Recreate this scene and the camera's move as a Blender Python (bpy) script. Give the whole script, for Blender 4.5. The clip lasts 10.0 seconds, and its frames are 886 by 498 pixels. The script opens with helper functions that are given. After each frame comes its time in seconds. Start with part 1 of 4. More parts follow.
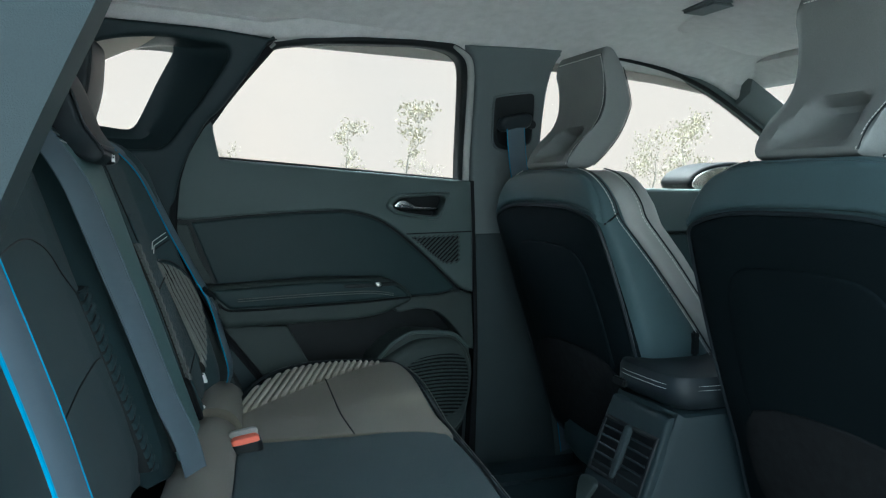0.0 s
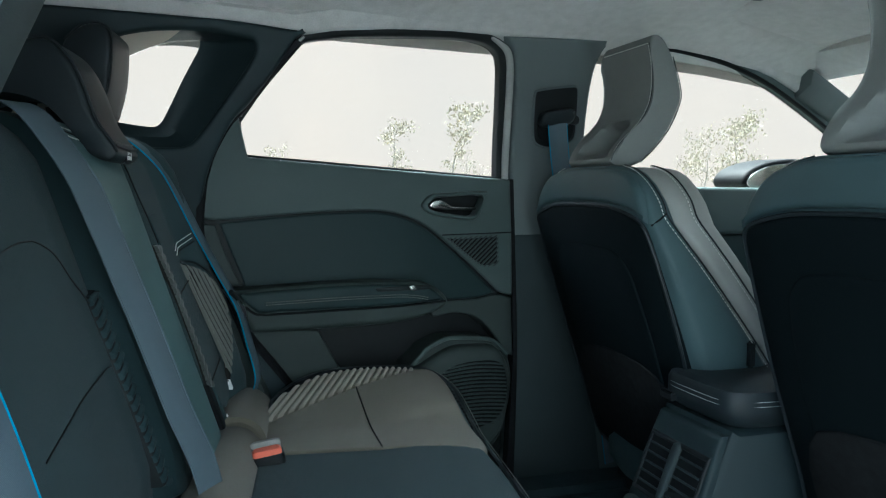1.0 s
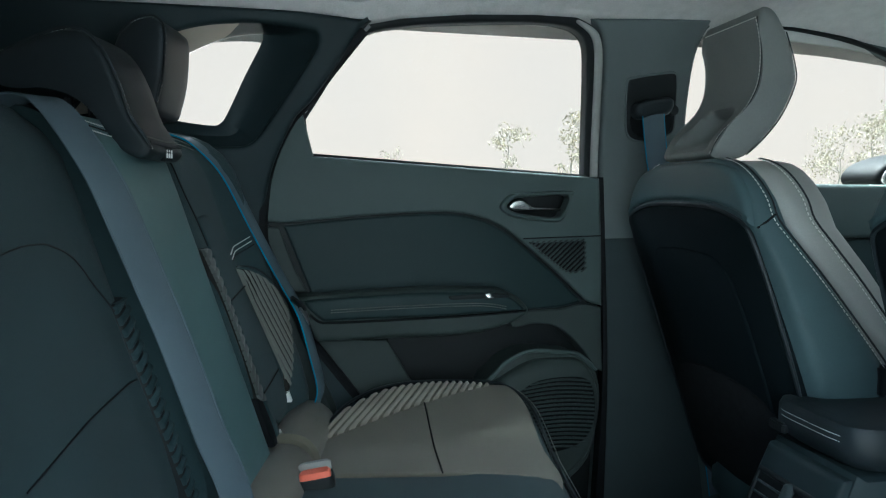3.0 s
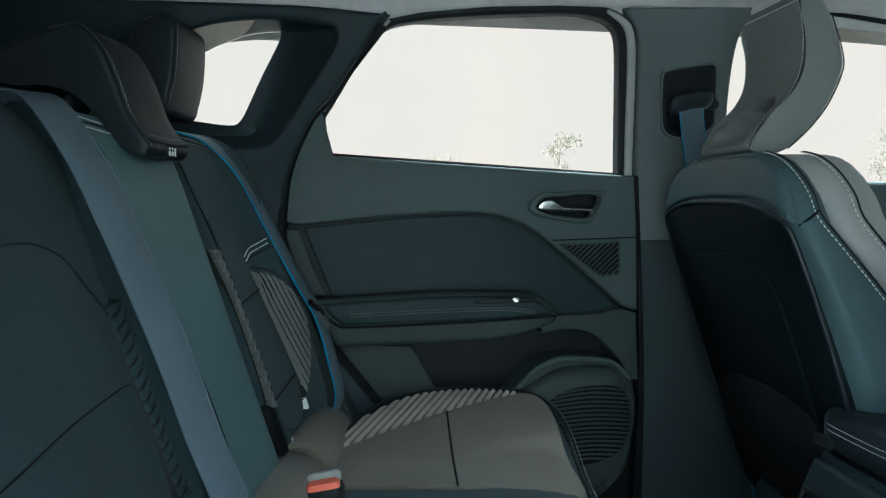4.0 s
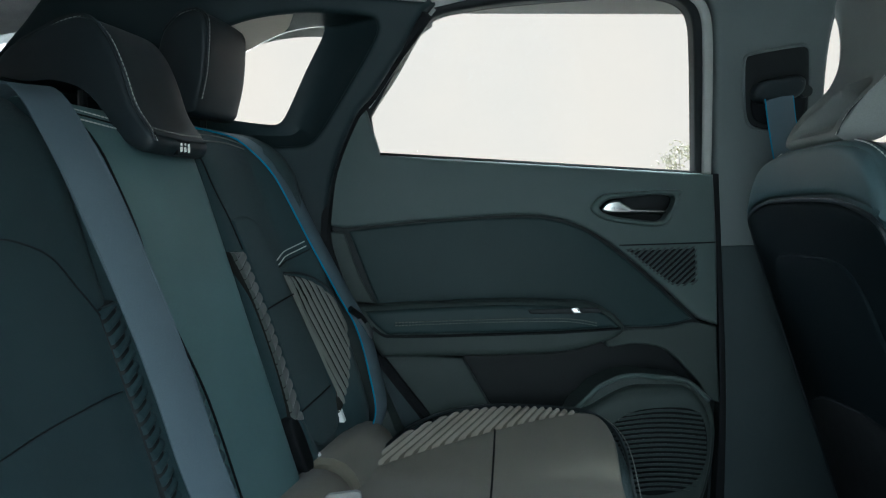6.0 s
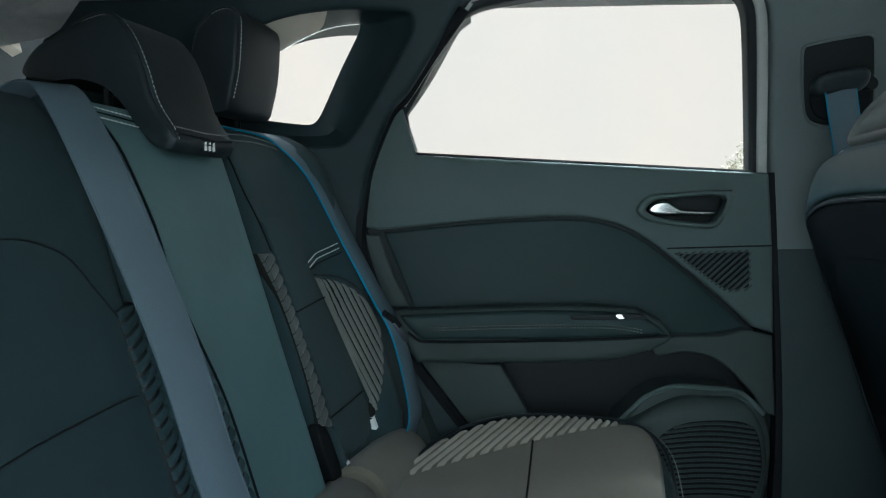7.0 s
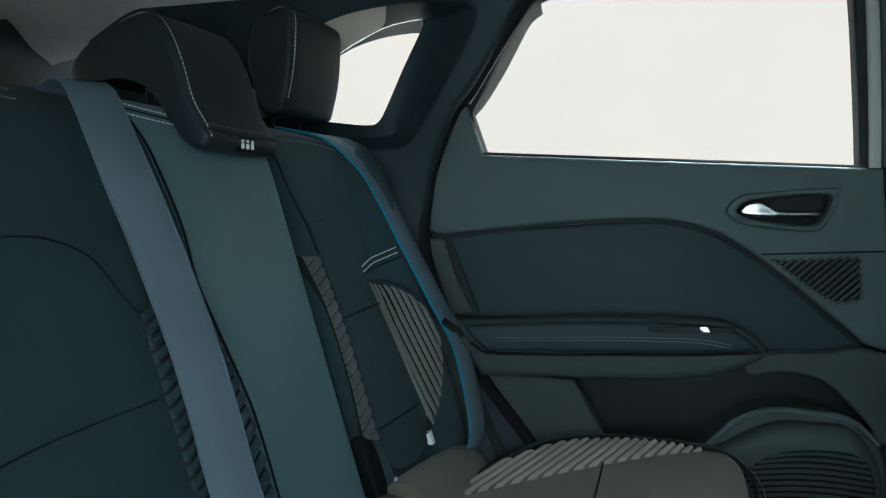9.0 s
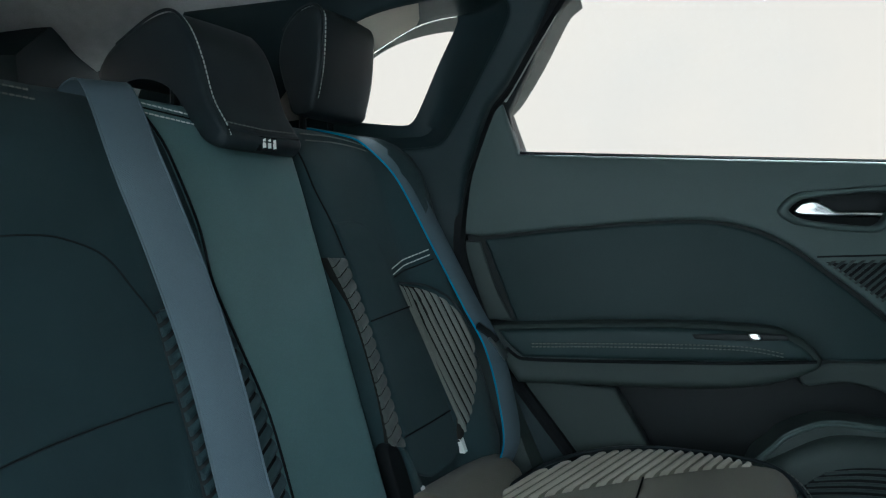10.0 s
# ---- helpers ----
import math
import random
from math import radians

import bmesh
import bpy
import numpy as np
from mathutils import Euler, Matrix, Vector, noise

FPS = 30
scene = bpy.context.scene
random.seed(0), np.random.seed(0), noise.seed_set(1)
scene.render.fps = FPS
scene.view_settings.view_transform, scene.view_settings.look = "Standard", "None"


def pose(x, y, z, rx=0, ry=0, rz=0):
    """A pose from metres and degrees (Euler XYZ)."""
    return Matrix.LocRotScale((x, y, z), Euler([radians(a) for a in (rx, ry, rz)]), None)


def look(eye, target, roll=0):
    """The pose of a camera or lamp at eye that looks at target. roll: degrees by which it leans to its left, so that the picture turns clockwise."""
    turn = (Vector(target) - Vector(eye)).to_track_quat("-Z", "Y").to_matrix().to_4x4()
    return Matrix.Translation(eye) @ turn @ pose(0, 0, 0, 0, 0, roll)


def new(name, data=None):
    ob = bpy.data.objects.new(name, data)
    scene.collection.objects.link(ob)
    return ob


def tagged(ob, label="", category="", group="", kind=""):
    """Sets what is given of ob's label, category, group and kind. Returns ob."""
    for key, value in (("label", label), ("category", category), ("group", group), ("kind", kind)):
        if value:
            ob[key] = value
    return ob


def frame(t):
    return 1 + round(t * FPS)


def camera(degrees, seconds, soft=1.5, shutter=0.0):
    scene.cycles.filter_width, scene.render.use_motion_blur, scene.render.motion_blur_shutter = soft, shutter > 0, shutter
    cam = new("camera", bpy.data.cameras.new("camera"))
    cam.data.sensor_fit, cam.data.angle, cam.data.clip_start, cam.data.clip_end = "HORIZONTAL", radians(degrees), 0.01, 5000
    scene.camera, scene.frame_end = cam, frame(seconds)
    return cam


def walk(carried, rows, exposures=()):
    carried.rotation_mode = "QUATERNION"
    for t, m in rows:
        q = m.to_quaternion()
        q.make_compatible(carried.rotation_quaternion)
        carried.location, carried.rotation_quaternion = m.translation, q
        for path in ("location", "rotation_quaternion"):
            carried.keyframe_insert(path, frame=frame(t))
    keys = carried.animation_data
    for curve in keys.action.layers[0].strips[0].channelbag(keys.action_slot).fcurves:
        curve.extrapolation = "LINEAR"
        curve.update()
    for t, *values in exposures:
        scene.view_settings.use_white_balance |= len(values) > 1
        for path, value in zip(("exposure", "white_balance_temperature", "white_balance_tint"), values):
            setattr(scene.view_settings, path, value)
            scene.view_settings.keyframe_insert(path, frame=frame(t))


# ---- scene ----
cam = camera(60.5, 10.0, soft=1.2)
EXPO = 3.40
PATH = [
    (0, (-0.667, -1.78, 0.857), (0.048, 0.082, 0.706), 0.6),
    (0.5, (-0.644, -1.746, 0.856), (0.025, 0.133, 0.705), 0.6),
    (1, (-0.616, -1.71, 0.856), (-0.018, 0.192, 0.703), 0.5),
    (1.5, (-0.589, -1.679, 0.855), (-0.059, 0.244, 0.702), 0.3),
    (2, (-0.56, -1.655, 0.856), (-0.109, 0.288, 0.702), 0.2),
    (2.5, (-0.537, -1.625, 0.853), (-0.156, 0.333, 0.702), 0.2),
    (4, (-0.447, -1.548, 0.835), (-0.272, 0.44, 0.708), -0.3),
    (4.5, (-0.414, -1.521, 0.828), (-0.307, 0.473, 0.711), -0.4),
    (5, (-0.383, -1.5, 0.821), (-0.349, 0.497, 0.716), -0.5),
    (5.5, (-0.355, -1.475, 0.819), (-0.393, 0.523, 0.718), -0.5),
    (7, (-0.301, -1.402, 0.811), (-0.566, 0.578, 0.728), -0.5),
    (7.5, (-0.286, -1.382, 0.808), (-0.615, 0.59, 0.732), -0.5),
    (8, (-0.259, -1.357, 0.798), (-0.672, 0.599, 0.741), -0.6),
    (8.5, (-0.245, -1.334, 0.796), (-0.732, 0.605, 0.744), -0.7),
    (9, (-0.227, -1.31, 0.794), (-0.796, 0.607, 0.748), -0.6),
    (9.5, (-0.209, -1.286, 0.788), (-0.856, 0.606, 0.755), -0.7),
    (10, (-0.195, -1.263, 0.785), (-0.919, 0.601, 0.76), -0.7),
]
walk(cam, [(t, look(eye, target, roll)) for t, eye, target, roll in PATH],
     exposures=[(0, EXPO, 5050, -6), (10, EXPO, 5050, -6)])

# ---- light: bright hazy daylight outside, shade inside ----
world = bpy.data.worlds.new("daylight")
scene.world = world
world.use_nodes = True
wn = world.node_tree
sky = wn.nodes.new("ShaderNodeTexSky")
sky.sky_type = "NISHITA"
sky.sun_disc = False
sky.sun_elevation, sky.sun_rotation = radians(65), radians(-9)
sky.air_density, sky.dust_density, sky.ozone_density = 0.7, 6.0, 0.3
wn.nodes["Background"].inputs["Strength"].default_value = 0.15
haze = wn.nodes.new("ShaderNodeHueSaturation")
haze.inputs["Saturation"].default_value = 0.25
wn.links.new(sky.outputs[0], haze.inputs["Color"])
wn.links.new(haze.outputs[0], wn.nodes["Background"].inputs["Color"])
sun_data = bpy.data.lights.new("sun", "SUN")
sun_data.energy, sun_data.angle, sun_data.color = 1.5, radians(12), (1.0, 0.92, 0.80)
sun = new("sun", sun_data)
sun.matrix_world = look((-1, 6.5, 14), (0, 0, 0))


# ---- materials ----
def material(name, color, rough=0.6, metal=0.0, grain=0.0, grain_size=900.0, mottle=0.12, mottle_size=9.0,
             sheen=0.0, spec=0.15, weave=0.0, weave_size=700.0):
    m = bpy.data.materials.new(name)
    m.use_nodes = True
    nt = m.node_tree
    b = nt.nodes["Principled BSDF"]
    b.inputs["Roughness"].default_value = rough
    b.inputs["Metallic"].default_value = metal
    b.inputs["Specular IOR Level"].default_value = spec
    if sheen:
        b.inputs["Sheen Weight"].default_value = sheen
        b.inputs["Sheen Roughness"].default_value = 0.5
    co = nt.nodes.new("ShaderNodeTexCoord")
    n1 = nt.nodes.new("ShaderNodeTexNoise")
    n1.inputs["Scale"].default_value, n1.inputs["Detail"].default_value = mottle_size, 5
    nt.links.new(co.outputs["Object"], n1.inputs["Vector"])
    ramp = nt.nodes.new("ShaderNodeMapRange")
    ramp.inputs["From Min"].default_value, ramp.inputs["From Max"].default_value = 0.25, 0.75
    ramp.inputs["To Min"].default_value, ramp.inputs["To Max"].default_value = 1 - mottle, 1 + mottle
    nt.links.new(n1.outputs["Fac"], ramp.inputs["Value"])
    n2 = nt.nodes.new("ShaderNodeTexNoise")
    n2.inputs["Scale"].default_value, n2.inputs["Detail"].default_value = grain_size, 2
    nt.links.new(co.outputs["Object"], n2.inputs["Vector"])
    fine = nt.nodes.new("ShaderNodeMapRange")
    fine.inputs["To Min"].default_value, fine.inputs["To Max"].default_value = 0.82, 1.18
    nt.links.new(n2.outputs["Fac"], fine.inputs["Value"])
    mul = nt.nodes.new("ShaderNodeMath")
    mul.operation = "MULTIPLY"
    nt.links.new(ramp.outputs[0], mul.inputs[0])
    nt.links.new(fine.outputs[0], mul.inputs[1])
    mix = nt.nodes.new("ShaderNodeVectorMath")
    mix.operation = "SCALE"
    mix.inputs[0].default_value = color
    nt.links.new(mul.outputs[0], mix.inputs["Scale"])
    nt.links.new(mix.outputs[0], b.inputs["Base Color"])
    last = None
    if grain:
        bump = nt.nodes.new("ShaderNodeBump")
        bump.inputs["Strength"].default_value, bump.inputs["Distance"].default_value = grain, 0.0006
        nt.links.new(n2.outputs["Fac"], bump.inputs["Height"])
        last = bump
    if weave:
        wv = nt.nodes.new("ShaderNodeTexWave")
        wv.bands_direction = "DIAGONAL"
        wv.inputs["Scale"].default_value, wv.inputs["Distortion"].default_value = weave_size, 1.5
        nt.links.new(co.outputs["Object"], wv.inputs["Vector"])
        bump = nt.nodes.new("ShaderNodeBump")
        bump.inputs["Strength"].default_value, bump.inputs["Distance"].default_value = weave, 0.0008
        nt.links.new(wv.outputs["Fac"], bump.inputs["Height"])
        if last:
            nt.links.new(last.outputs[0], bump.inputs["Normal"])
        last = bump
    if last:
        nt.links.new(last.outputs[0], b.inputs["Normal"])
    return m


FABRIC = material("dark woven fabric", (0.016, 0.034, 0.038), 0.85, grain=0.5, grain_size=1400, weave=0.35, sheen=0.06, spec=0.3)
FABRIC_SEAT = material("taupe woven fabric", (0.122, 0.112, 0.084), 0.9, grain=0.5, grain_size=1300, weave=0.4, sheen=0.15, spec=0.25)
LEATHER = material("dark leatherette", (0.05, 0.076, 0.081), 0.5, grain=0.35, grain_size=700, mottle=0.08)
LEATHER_GREY = material("grey leatherette", (0.27, 0.275, 0.262), 0.5, grain=0.35, grain_size=700, mottle=0.08)
LEATHER_HEAD = material("headrest leatherette", (0.150, 0.160, 0.152), 0.5, grain=0.35, grain_size=700, mottle=0.08)
BLACK = material("black leatherette", (0.012, 0.017, 0.020), 0.5, spec=0.28, grain=0.35, grain_size=700, mottle=0.08)
PLASTIC = material("dark grained plastic", (0.034, 0.044, 0.042), 0.55, grain=0.45, grain_size=1100, mottle=0.05)
PLASTIC_SOFT = material("soft dark trim plastic", (0.056, 0.075, 0.073), 0.5, grain=0.4, grain_size=900, mottle=0.05)
PLASTIC_BLACK = material("black plastic", (0.010, 0.012, 0.013), 0.5, grain=0.3, grain_size=900, mottle=0.08)
YOKE = material("dark teal leatherette", (0.050, 0.078, 0.084), 0.48, grain=0.35, grain_size=700, mottle=0.08)
SEATBACK = material("black seat back fabric", (0.0045, 0.0075, 0.009), 0.8, grain=0.5, grain_size=1200, spec=0.05, mottle=0.08)
LEATHER_MID = material("teal grey leatherette", (0.088, 0.142, 0.144), 0.5, grain=0.35, grain_size=700, mottle=0.08)
INSERT = material("charcoal padded vinyl", (0.014, 0.026, 0.027), 0.5, grain=0.4, grain_size=600, mottle=0.06)
RUBBER = material("black rubber seal", (0.006, 0.007, 0.008), 0.7, spec=0.1, grain=0.2, mottle=0.1)
HEADLINER = material("grey headliner felt", (0.48, 0.473, 0.46), 0.95, grain=0.7, grain_size=420, mottle=0.10, mottle_size=40, sheen=0.2, spec=0.1)
# darkened copy of the pillar plastic, with shade put into its colour
PILLAR_SHADED = material("shaded grey pillar trim", (0.028, 0.038, 0.040), 0.6, grain=0.5, grain_size=1000, mottle=0.05)
PILLAR = material("grey pillar trim", (0.098, 0.114, 0.115), 0.6, grain=0.5, grain_size=1000, mottle=0.05)
CHROME = material("satin chrome", (0.78, 0.78, 0.77), 0.22, metal=1.0, mottle=0.03)
STEEL = material("steel", (0.55, 0.55, 0.56), 0.3, metal=1.0, mottle=0.05)
BELT = material("grey belt webbing", (0.085, 0.112, 0.132), 0.65, grain=0.3, weave=0.2, weave_size=320, mottle=0.06)
# blue of the sky's sheen, painted along the edges of grey webbing
BELT_SHEEN = material("blue sky sheen on belt", (0.020, 0.190, 0.330), 0.6, weave=0.4, weave_size=320, mottle=0.06)
STITCH = material("white stitching thread", (0.62, 0.62, 0.59), 0.8, mottle=0.08)
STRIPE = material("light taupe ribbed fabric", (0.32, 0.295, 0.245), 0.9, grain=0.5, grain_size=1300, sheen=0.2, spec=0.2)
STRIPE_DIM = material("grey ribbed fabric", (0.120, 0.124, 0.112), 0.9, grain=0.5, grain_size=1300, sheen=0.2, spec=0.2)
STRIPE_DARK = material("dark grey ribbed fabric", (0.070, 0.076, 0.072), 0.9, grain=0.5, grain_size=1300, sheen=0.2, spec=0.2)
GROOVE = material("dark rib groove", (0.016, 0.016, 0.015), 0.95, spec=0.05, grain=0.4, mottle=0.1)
RED = material("red release button", (0.72, 0.16, 0.10), 0.45, mottle=0.05)
LABEL_WHITE = material("white print", (0.8, 0.8, 0.78), 0.7, mottle=0.03)
QUARTER = material("dark quarter trim", (0.015, 0.024, 0.027), 0.5, grain=0.4, grain_size=900, mottle=0.05)
CARPET = material("black carpet", (0.010, 0.011, 0.012), 1.0, grain=1.0, grain_size=500, mottle=0.3, mottle_size=60, spec=0.1)
PAINT = material("grey car paint", (0.30, 0.31, 0.32), 0.3, metal=0.4, mottle=0.03)
SAND = material("dry grey ground", (0.16, 0.15, 0.135), 0.95, grain=0.6, grain_size=30, mottle=0.25, mottle_size=0.3)
# distance haze is put into the pale bark and leaf colours
BARK = material("haze-paled bark", (0.38, 0.355, 0.31), 0.9, mottle=0.3, mottle_size=6)
LEAF = material("haze-paled olive leaves", (0.44, 0.405, 0.30), 0.8, mottle=0.4, mottle_size=3)
LINING = material("beige pillar lining", (0.50, 0.45, 0.38), 0.9, grain=0.5, grain_size=600, mottle=0.06)
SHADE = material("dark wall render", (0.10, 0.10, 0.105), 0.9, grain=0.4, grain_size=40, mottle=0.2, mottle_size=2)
WALLPAINT = material("grey render wall", (0.45, 0.45, 0.44), 0.9, mottle=0.1, mottle_size=1.5)


def glass_material(name, tint):
    m = bpy.data.materials.new(name)
    m.use_nodes = True
    nt = m.node_tree
    b = nt.nodes["Principled BSDF"]
    b.inputs["Base Color"].default_value = (*tint, 1)
    b.inputs["Roughness"].default_value = 0.02
    b.inputs["Transmission Weight"].default_value = 1.0
    b.inputs["IOR"].default_value = 1.12
    return m


GLASS = glass_material("car window glass", (0.50, 0.475, 0.435))


# ---- mesh helpers ----
def smooth(pts, per=6, closed=True):
    """Catmull-Rom curve through the points; a point with a third value 1 stays a sharp corner."""
    n = len(pts)
    sharp = [len(p) > 2 and p[-1] == "s" for p in pts]
    co = [Vector([c for c in p if c != "s"]) for p in pts]
    out = []
    last = n if closed else n - 1
    for i in range(last):
        a, b = co[i], co[(i + 1) % n]
        prev = co[i - 1] if (closed or i) else a
        nxt = co[(i + 2) % n] if (closed or i + 2 < n) else b
        ta = (b - a) if sharp[i] else (b - prev) * 0.5
        tb = (b - a) if sharp[(i + 1) % n] else (nxt - a) * 0.5
        if not sharp[i]:
            ta = ta.normalized() * min(ta.length, (b - a).length)
        if not sharp[(i + 1) % n]:
            tb = tb.normalized() * min(tb.length, (b - a).length)
        for k in range(per):
            t = k / per
            h = (2 * t**3 - 3 * t**2 + 1, t**3 - 2 * t**2 + t, -2 * t**3 + 3 * t**2, t**3 - t**2)
            out.append(a * h[0] + ta * h[1] + b * h[2] + tb * h[3])
    if not closed:
        out.append(co[-1])
    return out


def area(loop):
    return sum(a[0] * b[1] - b[0] * a[1] for a, b in zip(loop, loop[1:] + loop[:1])) / 2


def inset(loop, d):
    """Moves a counter-clockwise 2D loop inwards by d."""
    n, out = len(loop), []
    for i in range(n):
        a = (loop[i] - loop[i - 1])
        b = (loop[(i + 1) % n] - loop[i])
        na = Vector((-a.y, a.x)).normalized() if a.length > 1e-9 else Vector((0, 0))
        nb = Vector((-b.y, b.x)).normalized() if b.length > 1e-9 else Vector((0, 0))
        m = na + nb
        k = max(m.length_squared / 2, 0.5)
        out.append(loop[i] + m / k * d if m.length > 1e-6 else loop[i].copy())
    return out


def finish(name, bm, mat, parent=None, label="", flat=False, angle=40):
    bmesh.ops.recalc_face_normals(bm, faces=bm.faces)
    me = bpy.data.meshes.new(name)
    for f in bm.faces:
        f.smooth = not flat
    for e in bm.edges:
        if len(e.link_faces) == 2 and e.calc_face_angle(0) > radians(angle):
            e.smooth = False
    bm.to_mesh(me)
    bm.free()
    for m in (mat if isinstance(mat, (list, tuple)) else [mat]):
        me.materials.append(m)
    ob = new(name, me)
    if parent:
        ob.parent = parent
        ob.matrix_parent_inverse = parent.matrix_world.inverted()
    if label:
        tagged(ob, label)
    return ob


def part(name, bm, mat, parent, label="", **k):
    return finish(name, bm, mat, parent, label, **k)


def thing(name, place, label, category, group="", kind=""):
    ob = new(name)
    ob.empty_display_size = 0.05
    ob.location = place
    bpy.context.view_layer.update()
    return tagged(ob, label, category, group, kind)


def panel_bm(outline, fn, low, high, r=0.006, per=5, holes=(), steps=3, raw=False, dense=0):
    """A slab over a 2D outline from height low to high with rounded front edge; fn(u, v, w) places it. Holes go through."""
    bm = bmesh.new()
    loops = [[Vector(p[:2]) for p in outline] if raw else smooth(outline, per)]
    loops += [smooth(h, per) for h in holes]
    rims_f, rims_b = [], []
    for i, lp in enumerate(loops):
        want = 1 if i == 0 else -1
        if area(lp) * want < 0:
            lp = lp[::-1]
        prof = [(0, low), (0, high - r)]
        prof += [(r * (1 - math.cos(a)), high - r * (1 - math.sin(a))) for a in [k * math.pi / 2 / steps for k in range(1, steps + 1)]]
        rings = []
        for d, w in prof:
            rings.append([bm.verts.new(fn(p.x, p.y, w)) for p in (inset(lp, d) if d else lp)])
        n = len(lp)
        for ra, rb in zip(rings, rings[1:]):
            for k in range(n):
                bm.faces.new((ra[k], ra[(k + 1) % n], rb[(k + 1) % n], rb[k]))
        if dense:
            last = inset(lp, r)
            mid = sum(last, Vector((0, 0))) / n
            for j in range(1, dense):
                ring = [bm.verts.new(fn(*p.lerp(mid, j / dense), high)) for p in last]
                for k in range(n):
                    bm.faces.new((rings[-1][k], rings[-1][(k + 1) % n], ring[(k + 1) % n], ring[k]))
                rings.append(ring)
        rims_f.append(rings[-1])
        rims_b.append(rings[0])
    for rims in (rims_f, rims_b):
        edges = []
        for rg in rims:
            for k in range(len(rg)):
                e = bm.edges.get((rg[k], rg[(k + 1) % len(rg)]))
                edges.append(e)
        bmesh.ops.triangle_fill(bm, edges=edges, use_beauty=True)
    return bm


def bridge_bm(rings, closed=True, caps=True):
    """A skin over rings of 3D points."""
    bm = bmesh.new()
    vs = [[bm.verts.new(p) for p in r] for r in rings]
    n = len(rings[0])
    for a, b in zip(vs, vs[1:]):
        for k in range(n if closed else n - 1):
            bm.faces.new((a[k], a[(k + 1) % n], b[(k + 1) % n], b[k]))
    if caps and closed:
        bm.faces.new(vs[0][::-1])
        bm.faces.new(vs[-1])
    return bm


def oval(cx, cy, z, hx, hy, e=3.0, n=28, fn=None):
    out = []
    for k in range(n):
        a = 2 * math.pi * k / n
        c, s = math.cos(a), math.sin(a)
        x = cx + hx * math.copysign(abs(c) ** (2 / e), c)
        y = cy + hy * math.copysign(abs(s) ** (2 / e), s)
        out.append(Vector(fn(x, y, z)) if fn else Vector((x, y, z)))
    return out


def tube_bm(pts, r, n=8, closed=False, bm=None):
    bm = bm or bmesh.new()
    pts = [Vector(p) for p in pts]
    rings = []
    for i, p in enumerate(pts):
        a = pts[i - 1] if (i or closed) else p
        b = pts[(i + 1) % len(pts)] if (i + 1 < len(pts) or closed) else p
        d = (b - a).normalized()
        side = d.cross(Vector((0.3, 0.2, 1))).normalized()
        up = side.cross(d)
        rings.append([bm.verts.new(p + side * r * math.cos(2 * math.pi * k / n) + up * r * math.sin(2 * math.pi * k / n)) for k in range(n)])
    pairs = list(zip(rings, rings[1:])) + ([(rings[-1], rings[0])] if closed else [])
    for a, b in pairs:
        for k in range(n):
            bm.faces.new((a[k], a[(k + 1) % n], b[(k + 1) % n], b[k]))
    if not closed:
        bm.faces.new(rings[0][::-1])
        bm.faces.new(rings[-1])
    return bm


def resample(pts, step):
    pts = [Vector(p) for p in pts]
    out, carry = [pts[0]], 0.0
    for a, b in zip(pts, pts[1:]):
        length = (b - a).length
        d = step - carry
        while d < length:
            out.append(a.lerp(b, d / length))
            d += step
        carry = (carry + length) % step
    return out


def stitches(name, pts, parent, dash=0.006, gap=0.003, r=0.0011, mat=None, label=""):
    """A row of single thread stitches along a line."""
    bm = bmesh.new()
    fine = resample(pts, dash + gap)
    for a, b in zip(fine, fine[1:]):
        d = (b - a).normalized() * dash
        tube_bm([a, a + d * 0.5, a + d], r, 4, bm=bm)
    return part(name, bm, mat or STITCH, parent, label)


def ribbon_bm(pts, wide, thick, side):
    """A flat strap along a line; side(i) gives its sideways direction."""
    pts = [Vector(p) for p in pts]
    rings = []
    for i, p in enumerate(pts):
        d = (pts[min(i + 1, len(pts) - 1)] - pts[max(i - 1, 0)]).normalized()
        s = Vector(side(i / (len(pts) - 1)))
        s = (s - d * s.dot(d)).normalized()
        up = d.cross(s)
        h, t = wide / 2, thick / 2
        rings.append([p + s * a + up * b for a, b in ((-h, -t * .4), (-h * .93, -t), (h * .93, -t), (h, -t * .4), (h, t * .4), (h * .93, t), (-h * .93, t), (-h, t * .4))])
    return bridge_bm(rings)


def box_bm(a, b, bev=0.004):
    bm = bmesh.new()
    bmesh.ops.create_cube(bm, size=1)
    for v in bm.verts:
        v.co = Vector([a[i] if v.co[i] < 0 else b[i] for i in range(3)])
    if bev:
        bmesh.ops.bevel(bm, geom=list(bm.edges), offset=bev, segments=2, affect="EDGES", clamp_overlap=True)
    return bm


